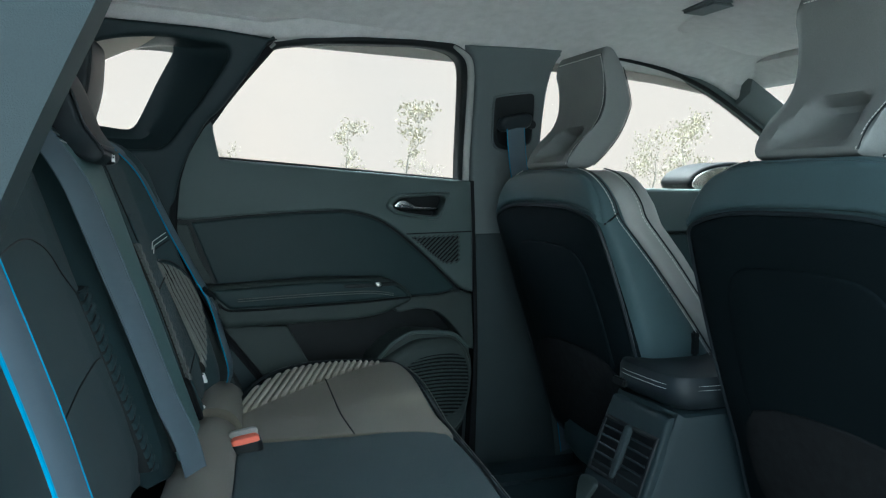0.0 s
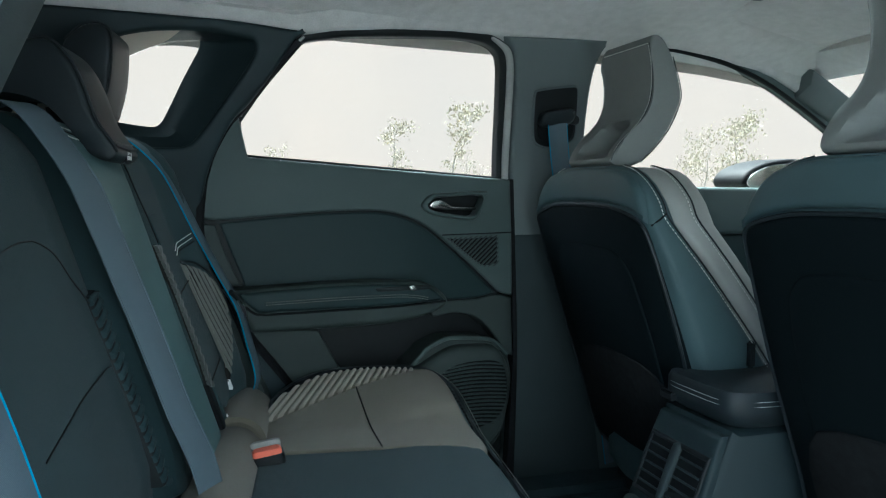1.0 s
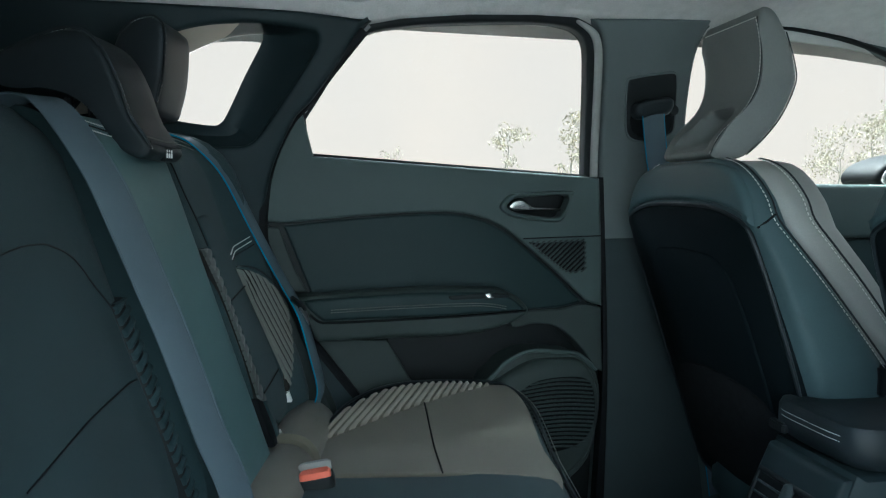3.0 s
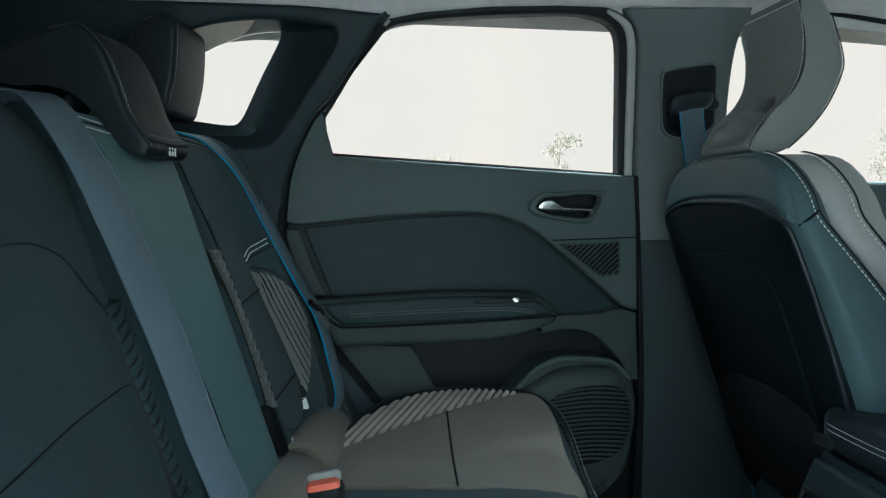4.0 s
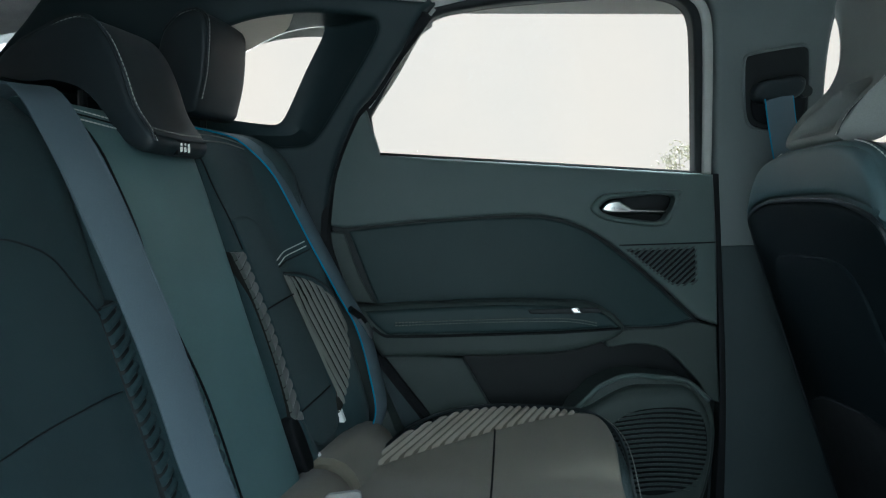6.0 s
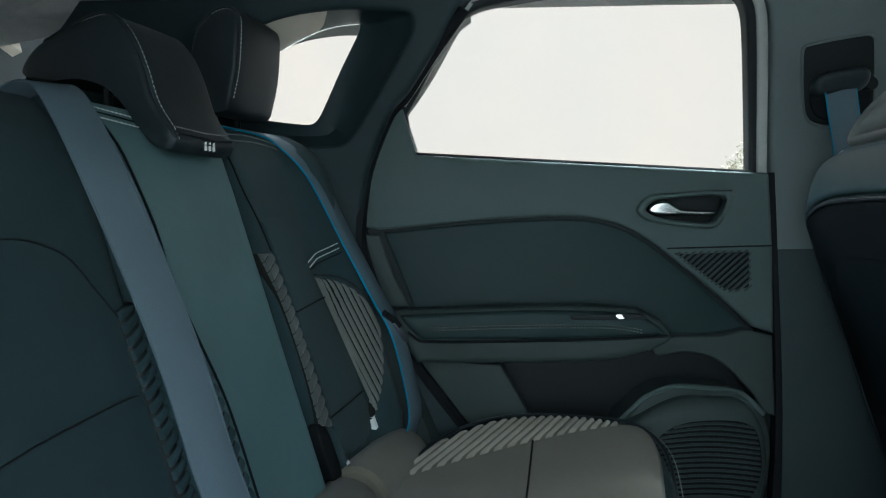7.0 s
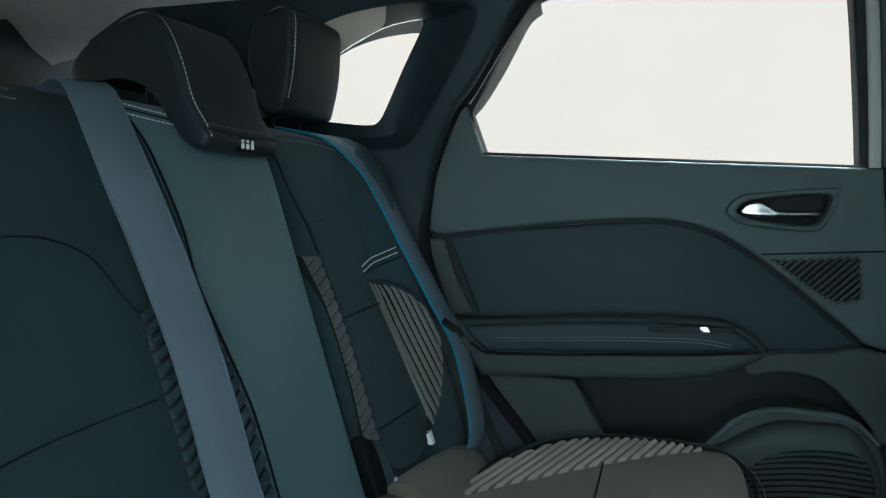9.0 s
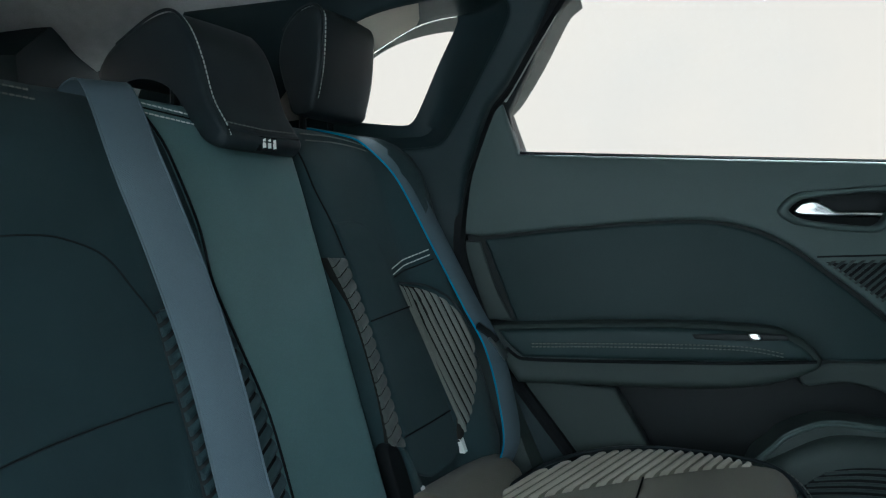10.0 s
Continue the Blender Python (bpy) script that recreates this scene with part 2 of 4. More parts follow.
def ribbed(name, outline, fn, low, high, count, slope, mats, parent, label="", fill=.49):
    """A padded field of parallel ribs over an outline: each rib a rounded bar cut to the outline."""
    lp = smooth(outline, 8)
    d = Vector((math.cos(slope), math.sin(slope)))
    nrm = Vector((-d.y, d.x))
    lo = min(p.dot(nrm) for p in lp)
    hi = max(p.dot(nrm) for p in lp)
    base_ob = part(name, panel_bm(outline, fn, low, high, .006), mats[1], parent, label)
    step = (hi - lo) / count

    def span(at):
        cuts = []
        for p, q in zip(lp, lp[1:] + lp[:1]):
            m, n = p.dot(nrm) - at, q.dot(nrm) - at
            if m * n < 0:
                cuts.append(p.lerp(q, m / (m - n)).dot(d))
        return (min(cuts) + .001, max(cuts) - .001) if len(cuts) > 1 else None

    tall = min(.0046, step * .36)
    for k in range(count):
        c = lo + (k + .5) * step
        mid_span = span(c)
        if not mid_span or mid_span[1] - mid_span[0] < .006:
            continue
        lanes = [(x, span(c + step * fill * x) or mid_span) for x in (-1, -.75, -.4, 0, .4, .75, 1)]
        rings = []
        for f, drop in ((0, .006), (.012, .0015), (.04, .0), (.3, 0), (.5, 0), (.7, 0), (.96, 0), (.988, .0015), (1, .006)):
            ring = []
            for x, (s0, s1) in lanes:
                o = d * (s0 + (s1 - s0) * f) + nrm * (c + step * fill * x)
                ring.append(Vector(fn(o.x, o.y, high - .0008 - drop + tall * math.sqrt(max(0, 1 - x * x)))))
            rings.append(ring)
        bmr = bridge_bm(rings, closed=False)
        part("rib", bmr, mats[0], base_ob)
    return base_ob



# ---- hazy bright distance far beyond the car ----
haze = bpy.data.materials.new("hazy pale sky")
haze.use_nodes = True
hn = haze.node_tree
hn.nodes.clear()
glow = hn.nodes.new("ShaderNodeEmission")
glow.inputs["Strength"].default_value = 0.163
cloud = hn.nodes.new("ShaderNodeTexNoise")
cloud.inputs["Scale"].default_value, cloud.inputs["Detail"].default_value = 0.035, 3.0
mixer = hn.nodes.new("ShaderNodeMix")
mixer.data_type = "RGBA"
mixer.inputs["A"].default_value = (1.10, 0.93, 0.84, 1)
mixer.inputs["B"].default_value = (1.30, 1.03, 0.86, 1)
place = hn.nodes.new("ShaderNodeNewGeometry")
hn.links.new(place.outputs["Position"], cloud.inputs["Vector"])
hn.links.new(cloud.outputs["Fac"], mixer.inputs["Factor"])
hn.links.new(mixer.outputs["Result"], glow.inputs["Color"])
hn.links.new(glow.outputs["Emission"], hn.nodes.new("ShaderNodeOutputMaterial").inputs["Surface"])
arc = [radians(-25 + k * 6) for k in range(41)]
rings = [[Vector((160 * math.cos(a), 160 * math.sin(a), z)) for a in arc] for z in (-1, 20, 45, 75)]
tagged(finish("backdrop", bridge_bm(rings, closed=False, caps=False), haze), "pale hazy sky far beyond the car", "sky", kind="structure")


# ---- frames of reference ----
def DOOR(u, z, w):
    """The side wall: u forward along it, z up, w into the cabin; above the belt line it leans inwards."""
    lean = .37 * max(0.0, z - .93)
    k = lean / 1.45
    u, z, w = u + (-.50 - u) * k, z + (.82 - z) * k, w + lean
    return Vector((0.995 * u + 0.0995 * w, 0.0995 * u - 0.995 * w, z))


def BENCH(a, b, z):
    """The rear seat: a forward, b towards the closed side, z up."""
    return Vector((-0.63 + 0.990 * a + 0.139 * b, -0.3 - 0.139 * a + 0.990 * b, z))


# ---- ground and distance ----
bm = bmesh.new()
size = 900
vs = [bm.verts.new((x * size, y * size, -0.38)) for x, y in ((-1, -1), (1, -1), (1, 1), (-1, 1))]
bm.faces.new(vs)
tagged(finish("ground", bm, SAND), "dry grey ground reaching the horizon", "ground", kind="structure")


def tree(x, y, h, spread, seed, leaves=800):
    rng = random.Random(seed)
    t = thing("tree", (x, y, -0.38), "slim tree with sparse olive foliage, paled by painted haze", "tree", "distant trees")
    bm = bmesh.new()
    trunk = [(x + rng.uniform(-.1, .1) * i, y, -0.38 + h * 0.62 * i / 5) for i in range(6)]
    rings = []
    for i, p in enumerate(trunk):
        r = 0.07 * (1 - i / 7) * h / 6
        rings.append([Vector(p) + Vector((r * math.cos(k), r * math.sin(k), 0)) for k in [j * math.pi / 4 for j in range(8)]])
    bm = bridge_bm(rings)
    tips = []
    for i in range(11):
        base = Vector(trunk[rng.randint(2, 5)])
        d = Vector((rng.uniform(-1, 1), rng.uniform(-1, 1), rng.uniform(.3, 1))).normalized()
        tip = base + d * spread * rng.uniform(.5, 1)
        tube_bm([base, base.lerp(tip, .5) + Vector((0, 0, .12)), tip], 0.016 * h / 6, 5, bm=bm)
        tips += [tip, base.lerp(tip, .65)]
    part("trunk", bm, BARK, t)
    bm = bmesh.new()
    for _ in range(leaves):
        c = rng.choice(tips) + Vector((rng.gauss(0, .3), rng.gauss(0, .3), rng.gauss(0, .25))) * spread * .55
        s = rng.uniform(.05, .11) * h / 6
        e = Euler((rng.uniform(0, 6), rng.uniform(0, 6), rng.uniform(0, 6))).to_matrix()
        q = [c + e @ Vector(v) * s for v in ((-1, 0, 0), (0, -.5, .15), (1, 0, 0), (0, .5, .15))]
        bm.faces.new([bm.verts.new(v) for v in q])
    part("crown", bm, LEAF, t)


for k, (x, y, h, sp) in enumerate(((4.1, 46, 4.6, 1.1), (10.9, 45, 6.9, 1.5), (14.6, 44, 8.5, 1.6), (14.2, 40, 3.6, 1.3), (-3.5, 48, 3.4, 1.0),
                                   (30, 40, 6.0, 2.0), (34, 42, 8.0, 2.2))):
    tree(x, y, h, sp, k, 500 if k < 5 else 900)

# added out of view: bounces sunlight through the doorway onto the far door
bm = box_bm((-2.2, -4.2, -.4), (1.8, -3.8, 2.7), .02)
tagged(finish("wall_bounce", bm, WALLPAINT), "unseen grey wall added to bounce sunlight into the open doorway", "wall", kind="structure")

# added out of view: keeps light from the front off the near seat
bm = box_bm((2.0, -4.2, -.4), (2.3, -1.75, 2.7), .02)
tagged(finish("wall_block", bm, SHADE), "unseen dark wall added to block light beside the open doorway", "wall", kind="structure")

# ---- the closed side: rear door ----
door = thing("rear_door", DOOR(-.2, .08, 0), "closed rear car door in dark grained plastic and padded vinyl", "car door")
DOOR_EDGE = [(-.442, 1.170), (-.495, 1.098), (-.540, 1.032), (-.572, .996), (-.614, .896), (-.628, .795), (-.622, .738), (-.568, .600), (-.441, .425), (-.330, .270), (-.230, .130)]
base = [(-.552, 1.0, "s")] + DOOR_EDGE[3:] + [(-.15, .09, "s"), (.118, .09, "s"), (.108, .450), (.097, .757), (.090, .887, "s"), (-.530, .925, "s")]
part("inner_panel", panel_bm(base, DOOR, -.10, -.045, .004), PLASTIC_BLACK, door)
upper = [(-.553, 1.004, "s"), (-.572, .996), (-.614, .896), (-.628, .795, "s"), (-.593, .790), (-.451, .802), (-.307, .810), (-.219, .807), (-.142, .782), (-.048, .712), (.064, .612, "s"),
         (.101, .600, "s"), (.097, .757), (.090, .884, "s"), (-.250, .905), (-.530, .923, "s")]
bezel = [(-.142, .822), (-.120, .846), (-.083, .851), (.028, .855), (.024, .845), (.006, .797), (-.015, .787), (-.096, .796), (-.125, .804)]
part("upper_trim", panel_bm(upper, DOOR, -.05, .010, .007, holes=[[(-.132, .822), (-.114, .841), (-.083, .845), (.018, .848), (.002, .800), (-.018, .793), (-.093, .801), (-.119, .808)]]), PLASTIC_SOFT, door, "dark soft-touch upper door trim")
insert = [(-.592, .785, "s"), (-.451, .7985), (-.307, .8065), (-.221, .8035), (-.144, .778), (-.051, .708), (.056, .611, "s"), (.008, .600), (-.067, .598), (-.30, .612), (-.530, .625, "s")]
part("seam_backing", panel_bm([(-.622, .792, "s"), (-.451, .806), (-.307, .814), (-.215, .810), (-.13, .782), (-.04, .712), (.070, .604, "s"), (.008, .592), (-.10, .590), (-.55, .62, "s")], DOOR, -.05, .001, .002), PLASTIC_BLACK, door)
part("insert", panel_bm(insert, DOOR, -.05, .004, .006, steps=4), INSERT, door, "charcoal padded vinyl door insert")
edge_strip = [(-.626, .783, "s"), (-.598, .781, "s"), (-.572, .705), (-.545, .650, "s"), (-.592, .652, "s"), (-.618, .730)]
part("edge_strip", panel_bm(edge_strip, DOOR, -.05, .006, .004), PLASTIC, door)
# handle in its recess
part("handle_bezel", panel_bm(bezel, DOOR, -.01, .019, .006, holes=[[(-.126, .822), (-.110, .837), (-.083, .841), (.011, .844), (-.003, .803), (-.020, .797), (-.090, .805), (-.113, .811)]]), PLASTIC_SOFT, door)
part("handle_recess", panel_bm([(-.14, .78, "s"), (.03, .78, "s"), (.03, .86, "s"), (-.14, .86, "s")], DOOR, -.044, -.03, .003), PLASTIC_BLACK, door)
lever = [(-.118, .823), (-.108, .834), (-.088, .837), (-.073, .829), (-.060, .821), (.000, .818), (.004, .814), (-.002, .810), (-.060, .811), (-.095, .812), (-.114, .815)]
part("handle", panel_bm(lever, DOOR, -.018, .004, .005), CHROME, door, "satin chrome inner door handle")
# tweeter grille of diagonal ribs
ribbed("tweeter_grille", [(-.083, .747, "s"), (.060, .751, "s"), (.061, .683), (.048, .676), (.012, .676)], DOOR, .002, .0102, 17, radians(42), (PLASTIC, RUBBER), door, "diagonal ribbed tweeter grille", .27)
part("panel_joint", tube_bm([DOOR(-.088 + .0185 * k, .7525 + .0004 * k, .0100) for k in range(11)], .0014, 5), RUBBER, door)
# armrest
arm = [(-.588, .648, "s"), (-.44, .653), (-.30, .656), (-.155, .650), (-.112, .632), (-.087, .604), (-.102, .586), (-.180, .562), (-.30, .555), (-.530, .556, "s"), (-.560, .600)]
armrest = part("armrest", panel_bm(arm, DOOR, -.05, .052, .016, steps=5), PLASTIC, door, "dark moulded armrest with stitched pad")
pad = [(-.560, .641, "s"), (-.44, .646), (-.30, .649), (-.158, .643), (-.120, .627), (-.097, .606, "s"), (-.20, .601), (-.30, .599), (-.520, .598, "s"), (-.545, .620)]
part("pad_groove", tube_bm([DOOR(u, z, .053) for u, z in smooth([(-.546, .612), (-.520, .5955), (-.30, .5965), (-.20, .5985), (-.097, .6035)], 6, False)], .0030, 6), RUBBER, armrest)
part("armrest_pad", panel_bm(pad, DOOR, .03, .0575, .008, steps=4), INSERT, armrest)
for z in (.6205, .6155):
    stitches("pad_stitching", [DOOR(-.505 + i * .0195, z + .004 * math.sin(i / 19 * 2.6) - (max(0, i - 15) ** 2) * .0006, .0585) for i in range(20)], armrest, .004, .002, .0008, mat=STRIPE_DIM)
part("window_switch_slot", panel_bm([(-.265, .641), (-.14, .642), (-.135, .634), (-.26, .633)], DOOR, .045, .0590, .002), PLASTIC_BLACK, armrest)
part("window_switch", panel_bm([(-.190, .643), (-.176, .644), (-.170, .634), (-.184, .633)], DOOR, .050, .0640, .003), CHROME, armrest, "small bright window switch")
# lower trim pieces round the pocket
part("lower_trim", panel_bm([(-.580, .640, "s"), (-.50, .556, "s"), (-.381, .545, "s"), (-.326, .447), (-.230, .290), (-.205, .130, "s"), (-.228, .130, "s"), (-.330, .270), (-.441, .425), (-.568, .600)], DOOR, -.05, .004, .005), PLASTIC, door, "dark grained lower door trim")
part("pocket_arch", panel_bm([(-.115, .585, "s"), (-.067, .595), (.008, .597), (.055, .606), (.101, .597, "s"), (.108, .450, "s"), (.086, .460), (.066, .492), (.009, .550), (-.050, .566), (-.105, .560)], DOOR, -.05, .004, .005), PLASTIC, door)
spk_out = [(-.178, .450), (-.153, .474), (-.131, .494), (-.081, .513), (-.018, .509), (.033, .500), (.074, .464), (.088, .408), (.080, .330), (.05, .250), (-.05, .19), (-.17, .22), (-.205, .36)]
speaker = part("speaker_housing", panel_bm(spk_out, DOOR, -.045, .034, .008, steps=4), PLASTIC, door, "dark plastic speaker housing in door")
part("housing_lip", tube_bm([DOOR(p.x, p.y, .036) for p in smooth(spk_out[:7], 6, False)], .0050, 8), PLASTIC_SOFT, speaker)
inner_body = [(-.168, .445), (-.145, .462), (-.100, .486), (-.067, .496), (-.02, .496), (.029, .491), (.060, .459), (.075, .405), (.068, .335), (.045, .275), (-.03, .225), (-.12, .25), (-.165, .36)]
part("speaker_body", panel_bm(inner_body, DOOR, .0, .064, .022, steps=6), PLASTIC, speaker, "moulded speaker surround")
grille = [(-.128, .405), (-.119, .426), (-.093, .446), (-.065, .456), (-.02, .460), (.026, .457), (.050, .442), (.060, .399), (.056, .354), (.038, .322), (.003, .304), (-.06, .300), (-.115, .335)]
part("grille_backing", panel_bm(grille, DOOR, .045, .0655, .002), RUBBER, speaker)
gl = smooth(grille, 8)
for k in range(17):
    z = .309 + k * .0090
    us = [p.x for p in gl if abs(p.y - z) < .009]
    lo, hi = min(us) + .003, max(us) - .003
    pts = [DOOR(lo + (hi - lo) * j / 8, z + .008 * math.sin(math.pi * j / 8) - .005, .0660 + .003 * math.sin(math.pi * j / 8)) for j in range(9)]
    part("grille_slat", tube_bm(pts, .0024, 6), PLASTIC, speaker)
# window frame, seals and pane
GLASS_LOOP = [(-.536, .922, "s"), (-.546, .996, "s"), (-.442, 1.163), (-.354, 1.192), (-.220, 1.207), (-.080, 1.216), (.006, 1.212), (.045, 1.190), (.056, 1.141), (.060, .889, "s")]
frame_out = [(-.560, .900, "s"), (-.566, 1.000, "s"), (-.536, 1.050), (-.455, 1.180), (-.357, 1.214), (-.220, 1.229), (-.080, 1.238), (.020, 1.235), (.080, 1.205), (.094, 1.141), (.092, .870, "s")]
part("window_frame", panel_bm(frame_out, DOOR, -.034, -.004, .006, holes=[GLASS_LOOP]), PLASTIC_BLACK, door, "black door window frame")
part("frame_trim", panel_bm([(.072, .885, "s"), (.090, .884, "s"), (.091, 1.140), (.078, 1.200), (.030, 1.228), (.025, 1.222), (.062, 1.192), (.072, 1.141)], DOOR, -.03, .002, .005), LEATHER_GREY, door)
part("corner_cap", panel_bm([(-.600, .930, "s"), (-.575, .992), (-.553, 1.003, "s"), (-.533, .926, "s")], DOOR, -.03, .008, .004), PLASTIC, door)
part("belt_seal", tube_bm([DOOR(-.534 + i * .0595, .9245 - i * .0038, -.004) for i in range(11)], .004, 6), RUBBER, door)
part("pane", panel_bm([(-.556, .90, "s"), (-.562, 1.0, "s"), (-.445, 1.18), (-.22, 1.222), (.02, 1.225), (.075, 1.19), (.075, .88, "s")], DOOR, -.031, -.027, .001), GLASS, door, "clear window pane").visible_shadow = False
# light grey tube paints the reflection along the frame's slanted edge
part("frame_glint", tube_bm([DOOR(u + .010, z + .006, .0) for u, z in [(p.x, p.y) for p in smooth([(-.436, 1.182), (-.449, 1.166), (-.495, 1.098), (-.540, 1.032), (-.560, 1.004)], 5, False)]], .0035, 6), LEATHER_GREY, door)
# seal line round the door opening
part("door_seal", tube_bm([DOOR(u - .006, z, .010) for u, z in [(p.x, p.y) for p in smooth([(-.436, 1.178)] + DOOR_EDGE[1:], 5, False)]], .0135, 8), RUBBER, door)
part("outer_skin", panel_bm([(-.60, .9, "s"), (-.64, .75), (-.45, .40), (-.2, .0, "s"), (.12, .0, "s"), (.11, .87, "s")], DOOR, -.17, -.105, .01), PAINT, door)

# ---- rear pillar with quarter window ----
def SIDE(u, z, w):
    """The side wall without its lean."""
    return Vector((0.995 * u + 0.0995 * w, 0.0995 * u - 0.995 * w, z))


def QUART(u, z, w):
    """The rear quarter: as the door's wall, but leaning in from lower down."""
    lean = .27 * max(0.0, z - .82)
    k = lean / 1.45
    u, z, w = u + (-.50 - u) * k, z + (.82 - z) * k, w + lean
    return Vector((0.995 * u + 0.0995 * w, 0.0995 * u - 0.995 * w, z))


pil = [(-.425, 1.195, "s"), (-.449, 1.176)] + DOOR_EDGE[1:] + [(-.30, .10, "s"), (-1.20, .10, "s"), (-1.25, 1.0), (-1.12, 1.20, "s"), (-.6, 1.205)]
qhole = [(-.540, 1.168), (-.532, 1.140), (-.580, 1.055), (-.645, .955), (-.672, .940), (-.80, .938), (-.96, .945), (-.985, .975), (-.90, 1.08), (-.80, 1.150), (-.68, 1.175)]
qglass = [(-.628, 1.150), (-.627, 1.136), (-.660, 1.070), (-.698, .990), (-.716, .976), (-.79, .984), (-.835, .992), (-.85, 1.0), (-.838, 1.05), (-.80, 1.085), (-.70, 1.138)]
wall = panel_bm(pil, QUART, -.16, .022, .010, holes=[qhole], steps=4)
tagged(finish("wall_rear_quarter", wall, QUARTER), "dark moulded rear quarter trim around small window", "wall", kind="structure")
qh, qg = smooth(qhole, 5), smooth(qglass, 5)
rings = [[QUART(p.x, p.y, .012) for p in qh]]
for k in (.12, .45, .8, 1.0):
    rings.append([QUART(p.x, p.y, .012).lerp(SIDE(q.x, q.y, .030), k ** .8) - SIDE(0, 0, .018 * math.sin(math.pi * k)) for p, q in zip(qh, qg)])
bm = bridge_bm(rings, caps=False)
bm.faces.ensure_lookup_table()
per_ring = len(qh)
for i, f in enumerate(bm.faces):
    if 36 <= i % per_ring <= 49:
        f.material_index = 1
reveal = finish("window_quarter", bm, [QUARTER, LINING], label="deep dark window reveal with fixed quarter pane")
tagged(reveal, "", "window", kind="structure")
part("pane", panel_bm([tuple(p) for p in qg], SIDE, .023, .028, .001, raw=True), GLASS, reveal).visible_shadow = False

# ---- middle pillar, belt guide ----
bp = [(.096, .09, "s"), (.112, .45), (.101, .757), (.094, .90), (.096, 1.14), (.085, 1.20), (.06, 1.232, "s"), (.36, 1.250, "s"), (.322, 1.18), (.303, 1.04), (.30, .85), (.32, .5), (.38, .09, "s")]
tagged(finish("wall_middle_pillar", panel_bm(bp, DOOR, -.10, .004, .010, steps=4), PILLAR), "grey plastic middle pillar trim", "wall", kind="structure")
# below the joint: same plastic, its shade painted as a darker colour
part("lower_trim", panel_bm([(.113, .10, "s"), (.118, .45), (.107, .750, "s"), (.298, .752, "s"), (.318, .5), (.378, .10, "s")], DOOR, -.02, .0060, .004), PILLAR_SHADED, bpy.data.objects["wall_middle_pillar"], "lower pillar trim darkened for shade")
guide = thing("belt_guide", DOOR(.2, 1.05, .004), "front seat belt guide with grey webbing on pillar", "seat belt")
part("plate", panel_bm([(.146, 1.085), (.153, 1.103), (.256, 1.121), (.270, 1.112), (.270, 1.02), (.262, .985), (.20, .965), (.160, .972), (.148, 1.0)], DOOR, .0, .010, .006), PLASTIC_BLACK, guide)
part("rim", tube_bm([DOOR(p.x, p.y, .008) for p in smooth([(.146, 1.085), (.153, 1.103), (.256, 1.121), (.270, 1.112), (.270, 1.02), (.262, .985), (.20, .965), (.160, .972), (.148, 1.0)], 5)], .0028, 6, closed=True), PILLAR, guide)
part("guide_loop", panel_bm([(.158, 1.035), (.170, 1.050), (.235, 1.063), (.252, 1.055), (.250, 1.035), (.235, 1.022), (.175, 1.012), (.160, 1.018)], DOOR, .006, .036, .012, steps=4), BLACK, guide)
part("slot", panel_bm([(.158, 1.018), (.170, 1.028), (.240, 1.035), (.256, 1.05), (.262, 1.02), (.25, .985), (.20, .972), (.165, .985)], DOOR, .008, .0135, .002), RUBBER, guide)
part("guide_bolt", tube_bm([DOOR(.258, 1.035, .008), DOOR(.258, 1.035, .022)], .011, 12), PLASTIC_BLACK, guide)
wb = [DOOR(.200, 1.022, .034), DOOR(.205, .985, .034), DOOR(.222, .90, .030), DOOR(.255, .78, .028), DOOR(.33, .55, .028), DOOR(.40, .15, .026)]
part("webbing", ribbon_bm(smooth([tuple(p) for p in wb], 4, False), .050, .0024, lambda t: (1, .12, .12)), BELT, guide)
# thin blue tubes paint the sky's sheen on both webbing edges
for s, nm in ((-1, 0), (1, 1)):
    part("webbing_edge", tube_bm([p + Vector((.0252 * s, .003 * s, .004 * s)) for p in smooth([tuple(p) for p in wb], 4, False)], .0014, 5), BELT_SHEEN, guide)

# ---- front door ----
fd = thing("front_door", DOOR(.8, .08, 0), "closed front car door with grey trim below window", "car door")
fout = [(.325, .09, "s"), (.31, .5), (.298, .85), (.300, 1.04), (.318, 1.185), (.350, 1.252), (.42, 1.262), (.60, 1.262), (.78, 1.240), (.93, 1.195), (1.10, 1.115), (1.26, 1.030), (1.42, .93, "s"), (1.42, .09, "s")]
fhole = [(.306, .868, "s"), (.308, 1.04), (.326, 1.17), (.362, 1.236), (.42, 1.245), (.58, 1.240), (.75, 1.217), (.90, 1.173), (1.06, 1.100), (1.22, 1.012), (1.33, .930), (1.34, .865, "s")]
part("trim_panel", panel_bm(fout, DOOR, -.036, -.006, .006, holes=[fhole]), PLASTIC_SOFT, fd)
part("belt_ledge", panel_bm([(.306, .872, "s"), (1.34, .872, "s"), (1.34, .770), (.9, .745), (.32, .740, "s")], DOOR, -.01, .022, .012), PLASTIC_SOFT, fd)
part("lower_insert", panel_bm([(.34, .730, "s"), (1.34, .750, "s"), (1.34, .35), (.36, .30, "s")], DOOR, -.01, .008, .006), INSERT, fd)
part("frame_seal", tube_bm([DOOR(p.x, p.y, -.004) for p in smooth(fhole[4:-1], 5, False)], .006, 6), RUBBER, fd)
part("pane", panel_bm([(.30, .85, "s"), (.30, 1.04), (.35, 1.25), (.6, 1.255), (.92, 1.19), (1.25, 1.02), (1.38, .93, "s"), (1.36, .85, "s")], DOOR, -.033, -.029, .001), GLASS, fd).visible_shadow = False
